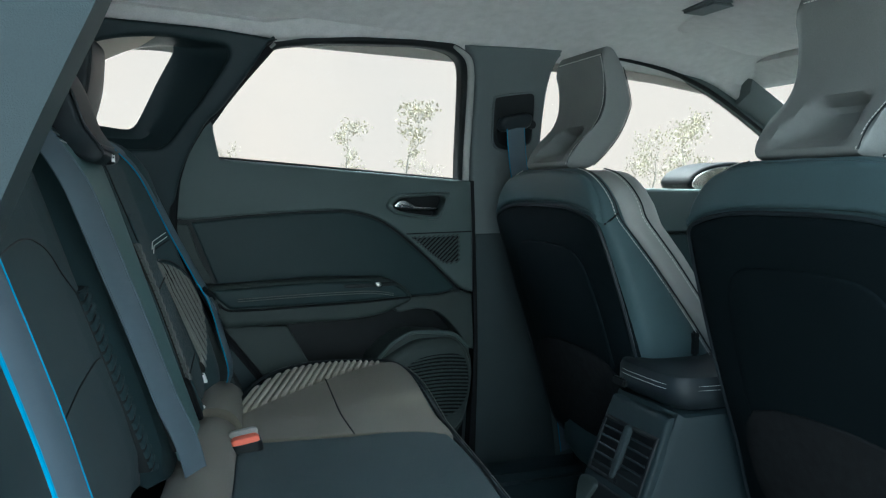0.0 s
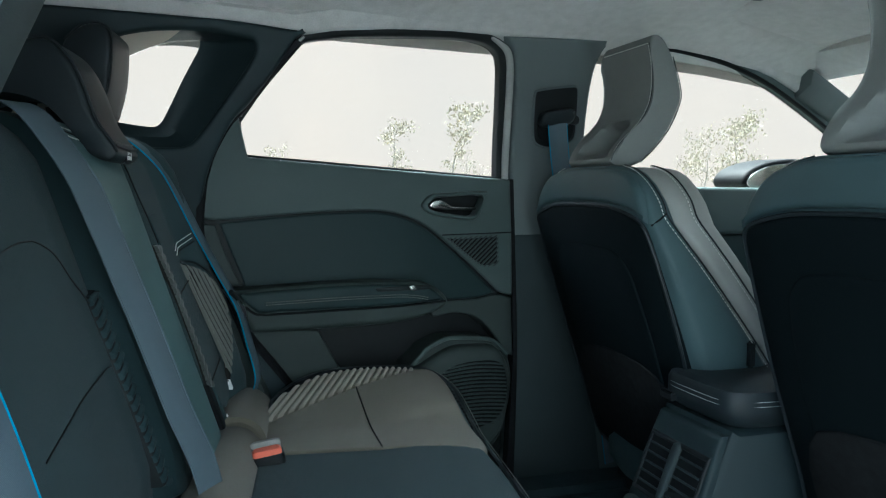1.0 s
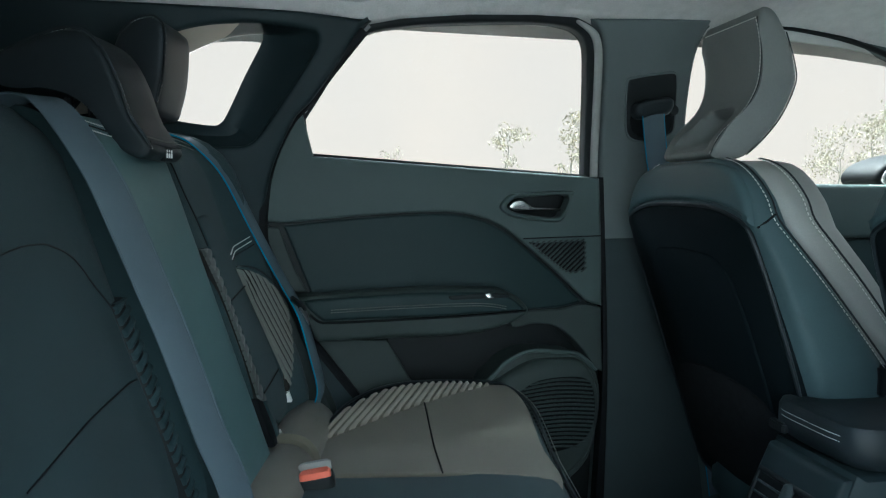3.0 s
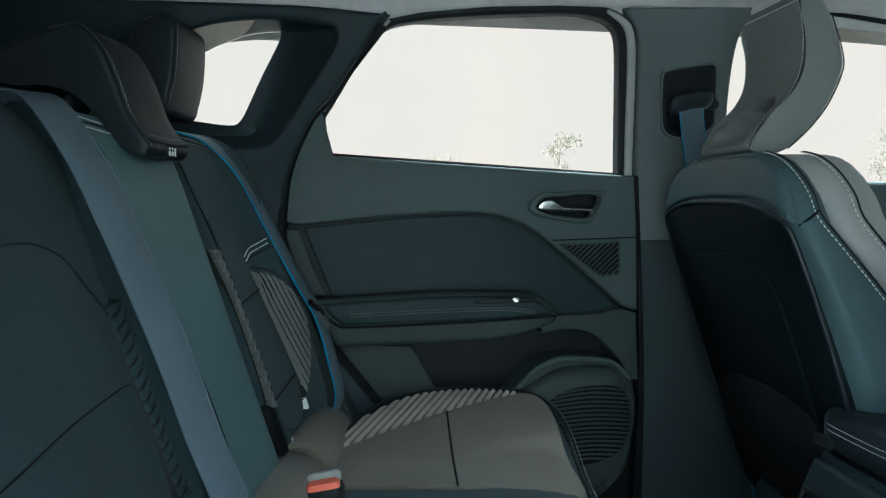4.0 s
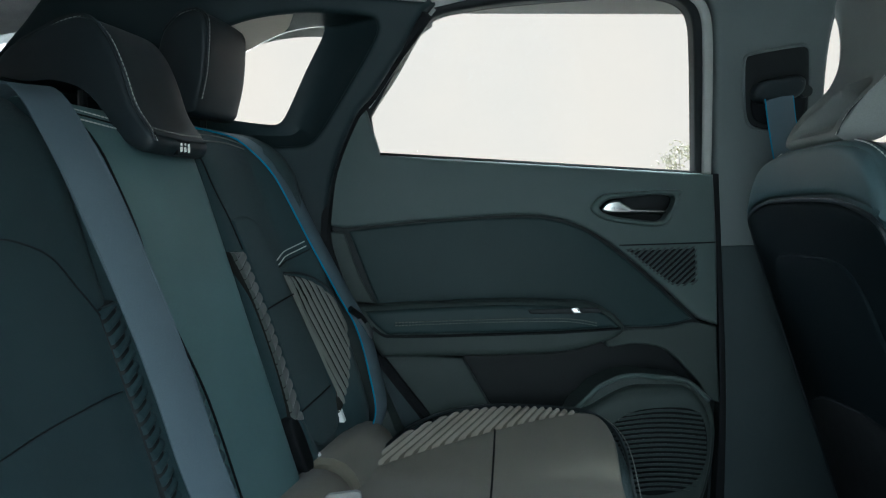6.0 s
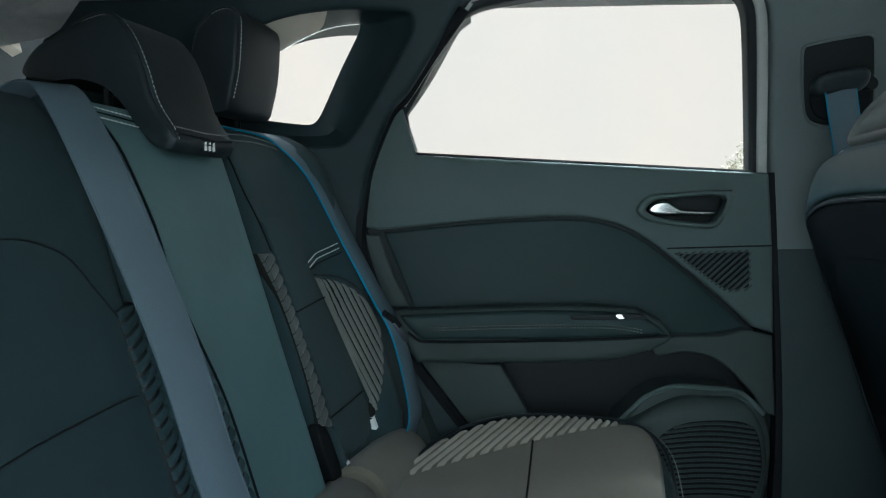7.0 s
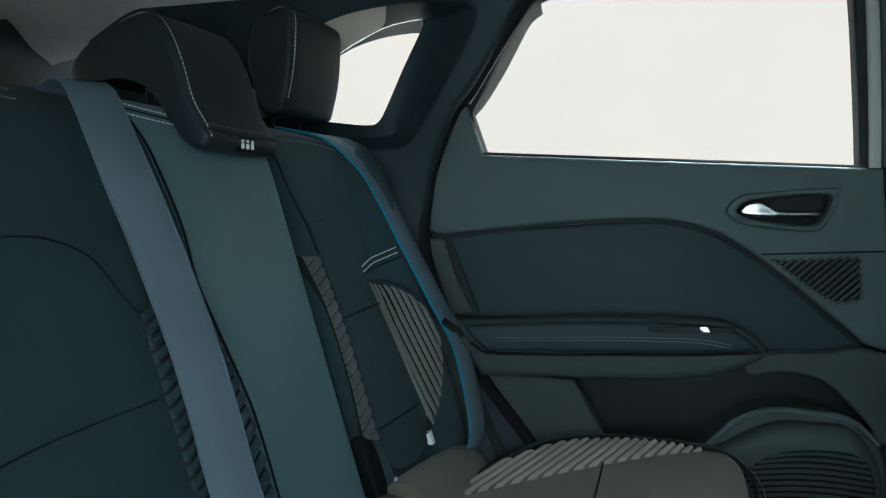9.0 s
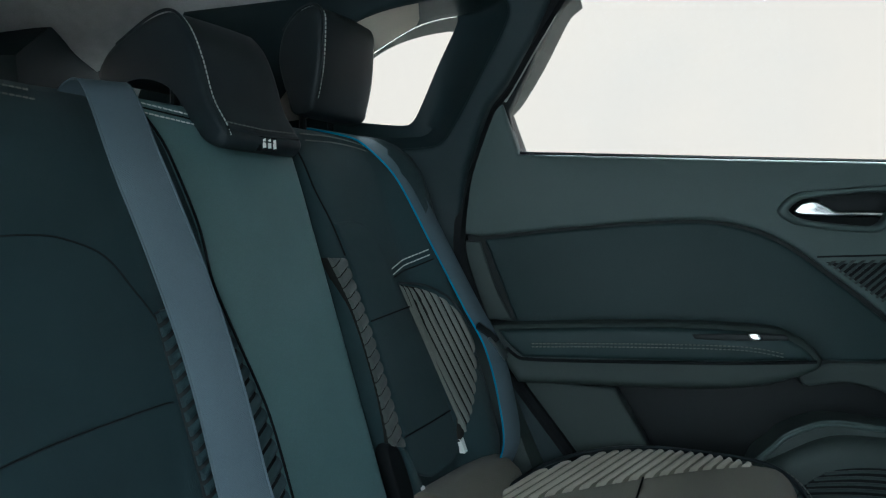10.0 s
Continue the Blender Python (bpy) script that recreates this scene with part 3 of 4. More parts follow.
mir = thing("door_mirror", DOOR(1.05, .86, -.2), "dark door mirror outside the front window", "mirror")
mo = [(.985, .885), (1.01, .925), (1.10, .955), (1.22, .965), (1.235, .93), (1.20, .87), (1.05, .852)]
part("housing", panel_bm(mo, DOOR, -.28, -.15, .015, steps=4), PLASTIC_BLACK, mir)
part("glass", panel_bm([(.998, .885), (1.02, .917), (1.10, .943), (1.21, .950), (1.220, .925), (1.19, .878), (1.05, .862)], DOOR, -.16, -.147, .002), CHROME, mir, "mirror glass")
part("arm", tube_bm([DOOR(1.2, .87, -.22), DOOR(1.30, .84, -.03)], .02, 8), PLASTIC_BLACK, mir)

# ---- roof ----
def roof_ring(x):
    k = max(0.0, (x - .45) / .6)
    drop = .055 * k * k
    rear = max(0.0, (-.75 - x) / .6)
    drop += .07 * rear * rear
    y0 = 0.0995 * x
    prof = [(y0 - .03, 1.172), (y0 - .085, 1.190), (y0 - .12, 1.210), (y0 - .17, 1.232), (y0 - .25, 1.256), (-.42, 1.275), (-.62, 1.283), (-.86, 1.277), (-1.06, 1.258), (-1.17, 1.232), (-1.25, 1.19)]
    return [Vector((x, y, z - drop)) for y, z in smooth([tuple(p) for p in prof], 3, False)]


xs = [-1.55, -1.3, -1.1, -.9, -.7, -.5, -.3, -.1, .1, .3, .5, .65, .8, .93]
low = [roof_ring(x) for x in xs]
bm = bmesh.new()
va = [[bm.verts.new(p) for p in r] for r in low]
vb = [[bm.verts.new(p + Vector((0, 0, .05))) for p in r] for r in low]
for A in (va, vb):
    for a, b in zip(A, A[1:]):
        for k in range(len(a) - 1):
            bm.faces.new((a[k], a[k + 1], b[k + 1], b[k]))
for k in range(len(va[0]) - 1):
    for i in (0, -1):
        bm.faces.new((va[i][k], va[i][k + 1], vb[i][k + 1], vb[i][k]))
for i in range(len(va) - 1):
    for k in (0, -1):
        bm.faces.new((va[i][k], va[i + 1][k], vb[i + 1][k], vb[i][k]))
tagged(finish("ceiling", bm, HEADLINER), "grey felt headliner curving down to the side rails", "ceiling", kind="structure")
# roof rail over the doors and front pillar
rail = [[DOOR(u, z + dz, w) for dz, w in ((-.012, -.03), (-.014, -.004), (-.006, .006), (.03, .012), (.06, -.02), (.05, -.08))] for u, z in
        ((-1.25, 1.19), (-.9, 1.205), (-.62, 1.204), (-.45, 1.200), (-.36, 1.221), (-.22, 1.238), (-.08, 1.246), (.05, 1.247), (.20, 1.252), (.42, 1.268), (.60, 1.266), (.78, 1.245), (.93, 1.203), (1.02, 1.166), (1.08, 1.137))]
tagged(finish("trim_roof_rail", bridge_bm(rail), HEADLINER), "grey felt roof rail above the doors", "trim", kind="structure")
apil = [[DOOR(u, z + dz, w) for dz, w in ((-.015, -.04), (-.012, .004), (.02, .045), (.06, .05), (.075, .0), (.05, -.08))] for u, z in ((1.02, 1.150), (1.10, 1.112), (1.26, 1.034), (1.42, .94), (1.55, .86))]
tagged(finish("trim_front_pillar", bridge_bm(apil), PILLAR), "grey plastic windscreen pillar trim", "trim", kind="structure")
# sun visor on the headliner, with its hinge cover
visor = thing("sun_visor", (.75, -.3, 1.24), "grey sun visor folded up against the headliner", "sun visor")
rings = []
for y, e in ((-.66, .9), (-.645, 1), (-.40, 1), (-.225, 1), (-.21, .9)):
    rings.append([Vector((.655 + .150 * c * e, y, 1.245 - .028 * c * e + .012 * q * e)) for c, q in [(math.copysign(abs(math.cos(a)) ** .5, math.cos(a)), math.copysign(abs(math.sin(a)) ** .6, math.sin(a))) for a in [j * math.pi / 10 for j in range(20)]]])
part("flap", bridge_bm(rings), HEADLINER, visor)
part("hinge_cover", box_bm((.455, -.445, 1.262), (.520, -.335, 1.30), .006), PILLAR, visor)
header = [[Vector((x + .06, y, z)) for x, z in ((.82, 1.215), (.90, 1.175), (.98, 1.172), (.98, 1.26), (.84, 1.29))] for y in [.10 - .125 * i for i in range(12)]]
tagged(finish("trim_windscreen_header", bridge_bm(header), HEADLINER), "grey felt windscreen header", "trim", kind="structure")
ws = [[Vector((1.0, y, 1.20)), Vector((1.006, y, 1.205)), Vector((1.706, y, .815)), Vector((1.70, y, .81))] for y in (.12, -.3, -.7, -1.1, -1.3)]
w1 = finish("window_screen", bridge_bm(ws), GLASS, label="clear sloping windscreen")
tagged(w1, "", "window", kind="structure")
w1.visible_shadow = False

part("door_gap", panel_bm([(.091, .10, "s"), (.114, .10, "s"), (.119, .45), (.107, .757), (.101, .885, "s"), (.088, .885, "s"), (.096, .757), (.107, .45)], DOOR, -.02, .0055, .001), RUBBER, bpy.data.objects["wall_middle_pillar"])

# ---- floor, sill, rear wall, dashboard, near side ----
tagged(finish("floor", box_bm((-1.5, -1.3, -.02), (1.7, .12, .06), .0), CARPET), "black carpeted car floor", "floor", kind="structure")
part("far_sill", box_bm((-.35, -.17, .058), (1.4, -.05, .17), .02), QUARTER, bpy.data.objects["floor"], "dark plastic door sill cover")
# tailgate: sloping glass, beige lining on its pillars
back = [[Vector((-1.50, y, -.02)), Vector((-1.62, y, -.02)), Vector((-1.66, y, .95)), Vector((-1.60, y, .97)), Vector((-1.50, y, .90))] for y in (.08, -.4, -.8, -1.3)]
tagged(finish("wall_tailgate", bridge_bm(back), QUARTER), "dark plastic tailgate lining", "wall", kind="structure")
rw = [[Vector((-1.58, y, .90)), Vector((-1.586, y, .902)), Vector((-1.40, y, 1.245)), Vector((-1.394, y, 1.24))] for y in (-.30, -.5, -.8, -.95)]
rwin = tagged(finish("window_rear", bridge_bm(rw), GLASS, label="sloping tinted rear window"), "", "window", kind="structure")
for y, sg in ((.06, 1), (-1.28, -1)):
    post = [[Vector((-1.60 + (z - .85) * .55, y, z)), Vector((-1.36 + (z - .85) * .12, y, z)), Vector((-1.34 + (z - .85) * .12, y - sg * d, z)), Vector((-1.58 + (z - .85) * .55, y - sg * (d + .03), z))] for z, d in ((.10, .36), (.85, .36), (1.0, .38), (1.10, .40), (1.16, .34), (1.20, .22))]
    tagged(finish("wall_tail_pillar", bridge_bm(post), QUARTER), "dark trim beside the rear window", "wall", kind="structure")
    strip = [[Vector((-1.33, y - sg * d, z)), Vector((-1.30, y - sg * d, z + .012)), Vector((-1.31, y - sg * d, z + .05)), Vector((-1.42, y - sg * d, z + .05))] for d, z in ((.10, 1.125), (.24, 1.152), (.36, 1.178), (.45, 1.19))]
    tagged(finish("trim_tail_header", bridge_bm(strip), LINING), "beige lined edge above the rear window", "trim", kind="structure")
shelf = thing("parcel_shelf", (-1.2, -.6, .86), "dark felt parcel shelf behind the rear seat", "shelf")
part("board", box_bm((-1.50, -1.20, .855), (-.95, -.06, .875), .006), CARPET, shelf)
# dashboard and steering wheel seen past the seats
dash = thing("dashboard", (1.4, -.6, .06), "dark soft dashboard below the windscreen", "dashboard")
part("body", bridge_bm([[Vector((x, y, z)) for x, z in ((1.15, .62), (1.12, .78), (1.22, .86), (1.50, .88), (1.66, .80), (1.6, .06), (1.30, .06), (1.25, .5))] for y in (.08, -.2, -.6, -1.0, -1.28)]), PLASTIC, dash)
wheel = thing("steering_wheel", (1.0, -.265, .8), "black stitched steering wheel with three spokes", "steering wheel")
C, tilt = Vector((1.0, -.265, .78)), radians(28)
loop = [C + Vector((.19 * math.sin(a) * math.sin(tilt), .19 * math.cos(a), .19 * math.sin(a) * math.cos(tilt))) for a in [k * math.pi / 20 for k in range(40)]]
part("rim", tube_bm(loop, .016, 10, closed=True), BLACK, wheel)
part("hub", bridge_bm([oval(0, 0, h, .07 * s, .06 * s, 2.6, 20, lambda x, y, z: C + Vector((z + x * math.sin(tilt), y, x * math.cos(tilt)))) for h, s in ((-.03, .8), (-.02, 1), (.03, 1))]), BLACK, wheel)
for a in (0, math.pi, -math.pi / 2):
    part("spoke", tube_bm([C, C + Vector((.185 * math.sin(a) * math.sin(tilt), .185 * math.cos(a), .185 * math.sin(a) * math.cos(tilt)))], .014, 6), BLACK, wheel)
part("column", tube_bm([C, C + Vector((.25, 0, -.1))], .035, 10), BLACK, wheel)


def NEAR(u, z, w):
    """The open side: u forward, w into the cabin."""
    return Vector((u, -1.25 + w, z))


npil = [(-.63, 1.20, "s"), (-.652, 1.10), (-.684, .985), (-.710, .925), (-.728, .885), (-.755, .82), (-.80, .70), (-.79, .52), (-.64, .36), (-.55, .10, "s"), (-1.5, .10, "s"), (-1.5, 1.0), (-1.25, 1.22, "s"), (-.9, 1.24)]
tagged(finish("wall_open_side_pillar", panel_bm(npil, NEAR, -.06, .02, .02, steps=4), PILLAR_SHADED), "grey rear pillar beside the open doorway", "wall", kind="structure")
nq = [(.42, .06, "s"), (.34, .5), (.32, .9), (.34, 1.24, "s"), (.52, 1.24, "s"), (.50, .9), (.54, .06, "s")]
tagged(finish("wall_open_side_middle", panel_bm(nq, NEAR, -.10, .0, .02), PILLAR), "grey middle pillar on the open side", "wall", kind="structure")
nrail = [[Vector((x, -1.25 + dy, z + dz)) for dy, dz in ((-.08, -.01), (.0, -.02), (.05, .02), (.0, .06), (-.08, .05))] for x, z in ((-1.3, 1.20), (-.6, 1.215), (0, 1.24), (.5, 1.245), (.9, 1.19), (1.2, 1.07), (1.6, .85))]
tagged(finish("trim_open_side_rail", bridge_bm(nrail), HEADLINER), "grey felt roof rail over the open doorway", "trim", kind="structure")
tagged(finish("sill_open_side", box_bm((-.55, -1.36, -.1), (.45, -1.22, .12), .02), PLASTIC), "dark plastic door sill of the open doorway", "sill", kind="structure")
nfd = panel_bm([(.52, .06, "s"), (.52, .86, "s"), (1.42, .86, "s"), (1.42, .06, "s")], NEAR, -.12, .0, .02)
tagged(finish("wall_open_side_front", nfd, PLASTIC), "dark trim of the front door on the open side", "wall", kind="structure")
# body skin outside, roof skin
tagged(finish("roof_skin", bridge_bm([[Vector((x, y, z - d)) for y, z in ((.15, 1.25), (-.05, 1.36), (-.6, 1.40), (-1.2, 1.36), (-1.36, 1.25), (-1.2, 1.35), (-.6, 1.39), (-.05, 1.35))] for x, d in ((-1.5, .08), (-1.0, .01), (0, 0), (.6, .02), (1.0, .10))]), PAINT), "grey painted car roof", "roof", kind="structure")


# ---- rear bench: cushion, three backrests, head restraints ----
def back_a(z):
    """Forward place of the backrest's face at a height."""
    return -(z - .6) * .33 - max(0, z - .88) ** 2 * 6.0


def backrest(name, b0, b1, label, front, puff=.030, low=.42, high=.957, mat=FABRIC):
    """One backrest; front(b) is how far its face stands off the common slope."""
    bench = thing(name, BENCH(-.06, (b0 + b1) / 2, low), label, "car seat", "rear seat backrests")
    rings = []
    for z, top in [(low, 0), (low + .012, .6), (.48, .92), (.54, 1), (.60, 1), (.66, 1), (.72, 1), (.78, 1), (.84, 1), (.89, 1), (.92, .95), (high - .016, .78), (high - .005, .5), (high, .15)]:
        a = back_a(z)
        ring = []
        n = 28
        for k in range(n + 1):
            q = k / n * 2 - 1
            b = b0 + (b1 - b0) * k / n
            f = front(b) - puff * abs(q) ** 14
            ring.append(BENCH(a + f - .045 * (1 - top), b, z))
        for k in range(n, -1, -4):
            ring.append(BENCH(a + front(b0 + (b1 - b0) * k / n) - .12 * max(top, .45), b0 + (b1 - b0) * k / n, z))
        rings.append(ring)
    part("body", bridge_bm(rings), mat, bench)
    return bench


def BACK(b, z, w):
    return BENCH(back_a(z) + w, b, z)


def swell(b):
    """The far backrest: flat in the middle, its outer bolster swelling forward."""
    return .50 * max(0.0, b - .075) - 2.6 * max(0.0, b - .135) ** 1.5


def BOLSTER(b, z, w):
    return BACK(b, z, w + .50 * max(0.0, b - .075))


def hollow(b):
    """The near backrest lies deeper and rises to its inner edge."""
    k = min(1.0, max(0.0, (b + .370) / .050))
    return -.055 + .016 * k * k * (3 - 2 * k)


def NEARBACK(b, z, w):
    return BACK(b, z, w + hollow(b))


def seam(pts, fn, parent, w=.0012, r=.0013, mat=RUBBER):
    return part("seam", tube_bm([fn(b, z, w) for b, z in smooth(pts, 7, False)], r, 5), mat, parent)


far = backrest("rear_bench_seat", -.100, .205, "dark fabric outer rear backrest with ribbed side bolster", swell)
inner = [(-.066, .809, "s"), (-.030, .813), (-.004, .811), (.022, .797), (.038, .750), (.045, .716), (.070, .630), (.089, .545), (.078, .478), (.0, .462), (-.046, .480, "s"), (-.046, .575), (-.049, .67), (-.057, .757)]
part("centre_panel", panel_bm(inner, BACK, -.02, .004, .005, steps=4, dense=6), FABRIC, far)
for line in ([(-.047, .676), (.01, .682), (.060, .687)], [(-.045, .524), (.02, .528), (.086, .533)]):
    seam(line, BACK, far, .0045, .0014)
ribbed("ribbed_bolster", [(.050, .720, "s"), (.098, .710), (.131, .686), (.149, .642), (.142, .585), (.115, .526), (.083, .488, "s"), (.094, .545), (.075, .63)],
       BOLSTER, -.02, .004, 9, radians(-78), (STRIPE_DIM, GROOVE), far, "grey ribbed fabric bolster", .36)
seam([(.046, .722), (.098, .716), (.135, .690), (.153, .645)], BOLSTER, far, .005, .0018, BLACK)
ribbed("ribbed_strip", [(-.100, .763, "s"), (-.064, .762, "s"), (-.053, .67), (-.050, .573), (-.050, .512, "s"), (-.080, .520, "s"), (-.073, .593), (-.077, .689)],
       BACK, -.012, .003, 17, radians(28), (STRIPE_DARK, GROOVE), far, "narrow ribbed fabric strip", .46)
for d in (0, .008):
    stitches("bolster_stitching", [BOLSTER(b, z + d, .004) for b, z in ((.040, .735), (.075, .747), (.10, .755), (.128, .764))], far, .005, .002, .0010)
seam([(.038, .729), (.075, .739), (.128, .755)], BOLSTER, far, .001)
for lift, r in ((0, .0010), (-.010, .0009)):
    stitches("top_stitching", [BACK(b, z + lift, .001) for b, z in smooth([(-.06, .936), (.008, .940), (.06, .938), (.097, .930), (.127, .905), (.140, .87)], 6, False)], far, .005, .002, r, mat=STRIPE_DIM)
seam([(-.098, .93), (-.088, .86), (-.070, .81), (-.060, .765)], BACK, far)
for b, z, k in ((.089, .482, 1), (-.041, .452, .8)):
    part("anchor_tag", panel_bm([(b - .005 * k, z + .010 * k, "s"), (b + .005 * k, z + .011 * k, "s"), (b + .006 * k, z - .009 * k, "s"), (b - .004 * k, z - .010 * k, "s")], BACK, -.004, .008, .001), LABEL_WHITE, far, "small white anchor tag")
part("anchor_slot", panel_bm([(-.090, .520), (-.066, .518), (-.058, .48), (-.062, .448), (-.088, .45)], BACK, -.03, .004, .004), RUBBER, far)
part("anchor_flap", panel_bm([(-.058, .512), (-.047, .505), (-.036, .46), (-.040, .435), (-.055, .44)], BACK, -.03, .006, .005), FABRIC, far)

mid = backrest("rear_bench_seat", -.325, -.104, "dark smooth middle rear backrest with ribbed edges", lambda b: -.008, puff=.012)
part("centre_panel", panel_bm([(-.336, .946, "s"), (-.317, .86), (-.306, .80), (-.306, .742), (-.293, .682), (-.274, .595), (-.271, .44, "s"), (-.112, .44, "s"), (-.112, .70), (-.112, .946, "s")], BACK, -.02, .002, .004, steps=3, dense=8), LEATHER_MID, mid, "smooth teal grey leatherette panel")
part("edge_strip", panel_bm([(-.340, .940, "s"), (-.330, .936, "s"), (-.311, .86), (-.303, .80), (-.303, .742, "s"), (-.323, .742, "s"), (-.326, .84)], BACK, -.02, -.003, .003), FABRIC, mid, "dark fabric edge strip")
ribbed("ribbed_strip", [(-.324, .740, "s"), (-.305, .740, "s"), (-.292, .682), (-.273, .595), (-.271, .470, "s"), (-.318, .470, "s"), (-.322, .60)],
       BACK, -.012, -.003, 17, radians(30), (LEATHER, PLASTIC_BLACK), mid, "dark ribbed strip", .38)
seam([(-.338, .936), (-.318, .86), (-.307, .80), (-.307, .742), (-.294, .682), (-.275, .595), (-.272, .47)], BACK, mid, .003, .0016)
for dz in (0, -.013):
    stitches("top_stitching", [BACK(-.338 + i * .008, .940 + dz - .0006 * i, .0015) for i in range(14)], mid, .005, .002, .0011)
seam([(-.338, .9335), (-.28, .9295), (-.226, .925)], BACK, mid, .001)
near = backrest("rear_bench_seat", -.800, -.318, "dark fabric outer rear backrest by the doorway", hollow, puff=.020, high=.965)
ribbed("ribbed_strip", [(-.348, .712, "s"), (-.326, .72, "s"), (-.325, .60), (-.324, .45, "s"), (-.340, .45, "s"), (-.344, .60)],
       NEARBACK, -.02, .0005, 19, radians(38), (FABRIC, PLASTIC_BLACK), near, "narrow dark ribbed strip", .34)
seam([(-.56, .783), (-.50, .792), (-.465, .794), (-.432, .791), (-.388, .772), (-.360, .73), (-.349, .705)], NEARBACK, near, .0005, .0011, PLASTIC_BLACK)
seam([(-.62, .588), (-.539, .601), (-.473, .611), (-.352, .622)], NEARBACK, near, .0005, .0011, PLASTIC_BLACK)
for dz in (0, -.011):
    stitches("top_stitching", [NEARBACK(-.60 + i * .0122, .952 + dz - .0004 * i, .0) for i in range(17)], near, .005, .002, .0011, mat=STRIPE_DIM)


COMMA = [(-.290, .998), (-.264, 1.030), (-.195, 1.056), (-.155, 1.059), (-.129, 1.037), (-.110, .999), (-.094, .952), (-.074, .921), (-.066, .905), (-.080, .893), (-.105, .905), (-.125, .935), (-.160, .970), (-.210, .986), (-.258, .986)]
BLOCK = [(-.205, 1.00), (-.222, 1.06), (-.212, 1.105), (-.185, 1.130), (-.155, 1.136), (-.138, 1.122), (-.137, 1.09), (-.142, 1.04), (-.152, 1.00), (-.162, .978), (-.195, .978)]


def restraint(b, w, prof, label, front, inward=.93):
    """A rear head restraint: the side profile swept across, ends rounded, piped and stitched."""
    mid_a = sum(p[0] for p in prof) / len(prof)
    mid_z = sum(p[1] for p in prof) / len(prof)
    hr = thing("head_restraint", BENCH(mid_a, b, min(p[1] for p in prof)), label, "head restraint", "rear head restraints")
    loop = smooth(prof, 5)
    c = Vector((mid_a, mid_z))
    rings = []
    for s, e in ((-1.0, .80), (-.985, .90), (-.95, .97), (-.88, 1.0), (-.5, 1.012), (0, 1.016), (.5, 1.012), (.88, 1.0), (.95, .97), (.985, .90), (1.0, .80)):
        rings.append([BENCH(*(lambda q: (q.x, b + s * w / 2, q.y))(c + (p - c) * e)) for p in loop])
    part("cushion", bridge_bm(rings), BLACK, hr)
    for s in (-.86,):
        line = [BENCH(*(lambda q: (q.x, b + s * w / 2, q.y))(c + (p - c) * 1.022)) for p in smooth(front, 6, False)]
        stitches("stitching", line, hr, .0042, .0022, .0009)
        shift = Vector((0, .006 if s > 0 else -.006, 0))
        part("piping", tube_bm([p + shift for p in line], .0020, 5), BLACK, hr)
    if prof is COMMA:
        low_line = [BENCH(-.0650 - .0007 * abs(k), b + k / 5 * w * .44, .9125 + .0006 * abs(k)) for k in range(-5, 6)]
        part("piping", tube_bm(low_line, .0022, 5), BLACK, hr)
        stitches("stitching", [p + Vector((-.004, 0, .007)) for p in low_line], hr, .0042, .0022, .0009, mat=STRIPE_DIM)
    for s in (-.25, .25):
        part("post", tube_bm([BENCH(mid_a - .03, b + s * w, .90), BENCH(mid_a - .03, b + s * w, mid_z)], .006, 8), PLASTIC_BLACK, hr)
    return hr


hc = restraint(-.196, .138, COMMA, "black stitched middle head restraint low on its backrest", [(-.068, .908), (-.074, .921), (-.094, .952), (-.110, .999), (-.129, 1.037), (-.155, 1.059), (-.191, 1.056), (-.250, 1.032)])
lab = part("care_label", panel_bm([(-.209, .911, "s"), (-.179, .912, "s"), (-.179, .895, "s"), (-.209, .893, "s")], lambda b, z, w: BENCH(-.066 + w, b, z), -.006, .0, .0005), RUBBER, hc, "small black care label with white marks")
for k in range(3):
    part("print_bar", panel_bm([(-.205 + k * .009, .907, "s"), (-.200 + k * .009, .909, "s"), (-.199 + k * .009, .898, "s"), (-.204 + k * .009, .897, "s")], lambda b, z, w: BENCH(-.0655 + w, b, z), .0, .0008, .0002), LABEL_WHITE, lab)
bl = [(-.152, 1.00), (-.142, 1.04), (-.137, 1.09), (-.138, 1.122), (-.155, 1.136), (-.185, 1.130), (-.212, 1.105)]
restraint(.072, .142, BLOCK, "black stitched outer head restraint raised on posts", bl)
restraint(-.560, .150, BLOCK, "black stitched outer head restraint raised on posts", bl)

# cushion of the bench
CUT = [(.098, .10), (.130, .180), (.20, .250), (.283, .280), (.38, .285), (.462, .265), (.505, .20), (.522, .05), (.535, -.25), (.540, -.78), (.50, -.82), (.10, -.80), (.098, -.60), (.100, -.3)]


def CUSH(a, b, w):
    """The cushion's top: outer edge lifted, front rolled down."""
    lift = .045 * min(1.1, max(0.0, b) / .25)
    roll = max(0.0, a - .43)
    back = max(0.0, .17 - a)
    return BENCH(a, b, .405 + lift - roll * roll * 3.2 - .02 * back + w)


cushion = thing("rear_seat_cushion", BENCH(.28, -.25, .06), "long taupe rear seat cushion with ribbed edge, near part painted darker", "car seat")
lp = smooth(CUT, 5)
if area(lp) < 0:
    lp = lp[::-1]
bm = bmesh.new()
rings = []
for d, w in ((.02, -.30), (.0, -.16), (-.002, -.05), (.003, -.022), (.010, -.008), (.022, -.004), (.04, -.008), (.09, -.03)):
    rings.append([bm.verts.new(CUSH(p.x, p.y, w)) for p in inset(lp, d)])
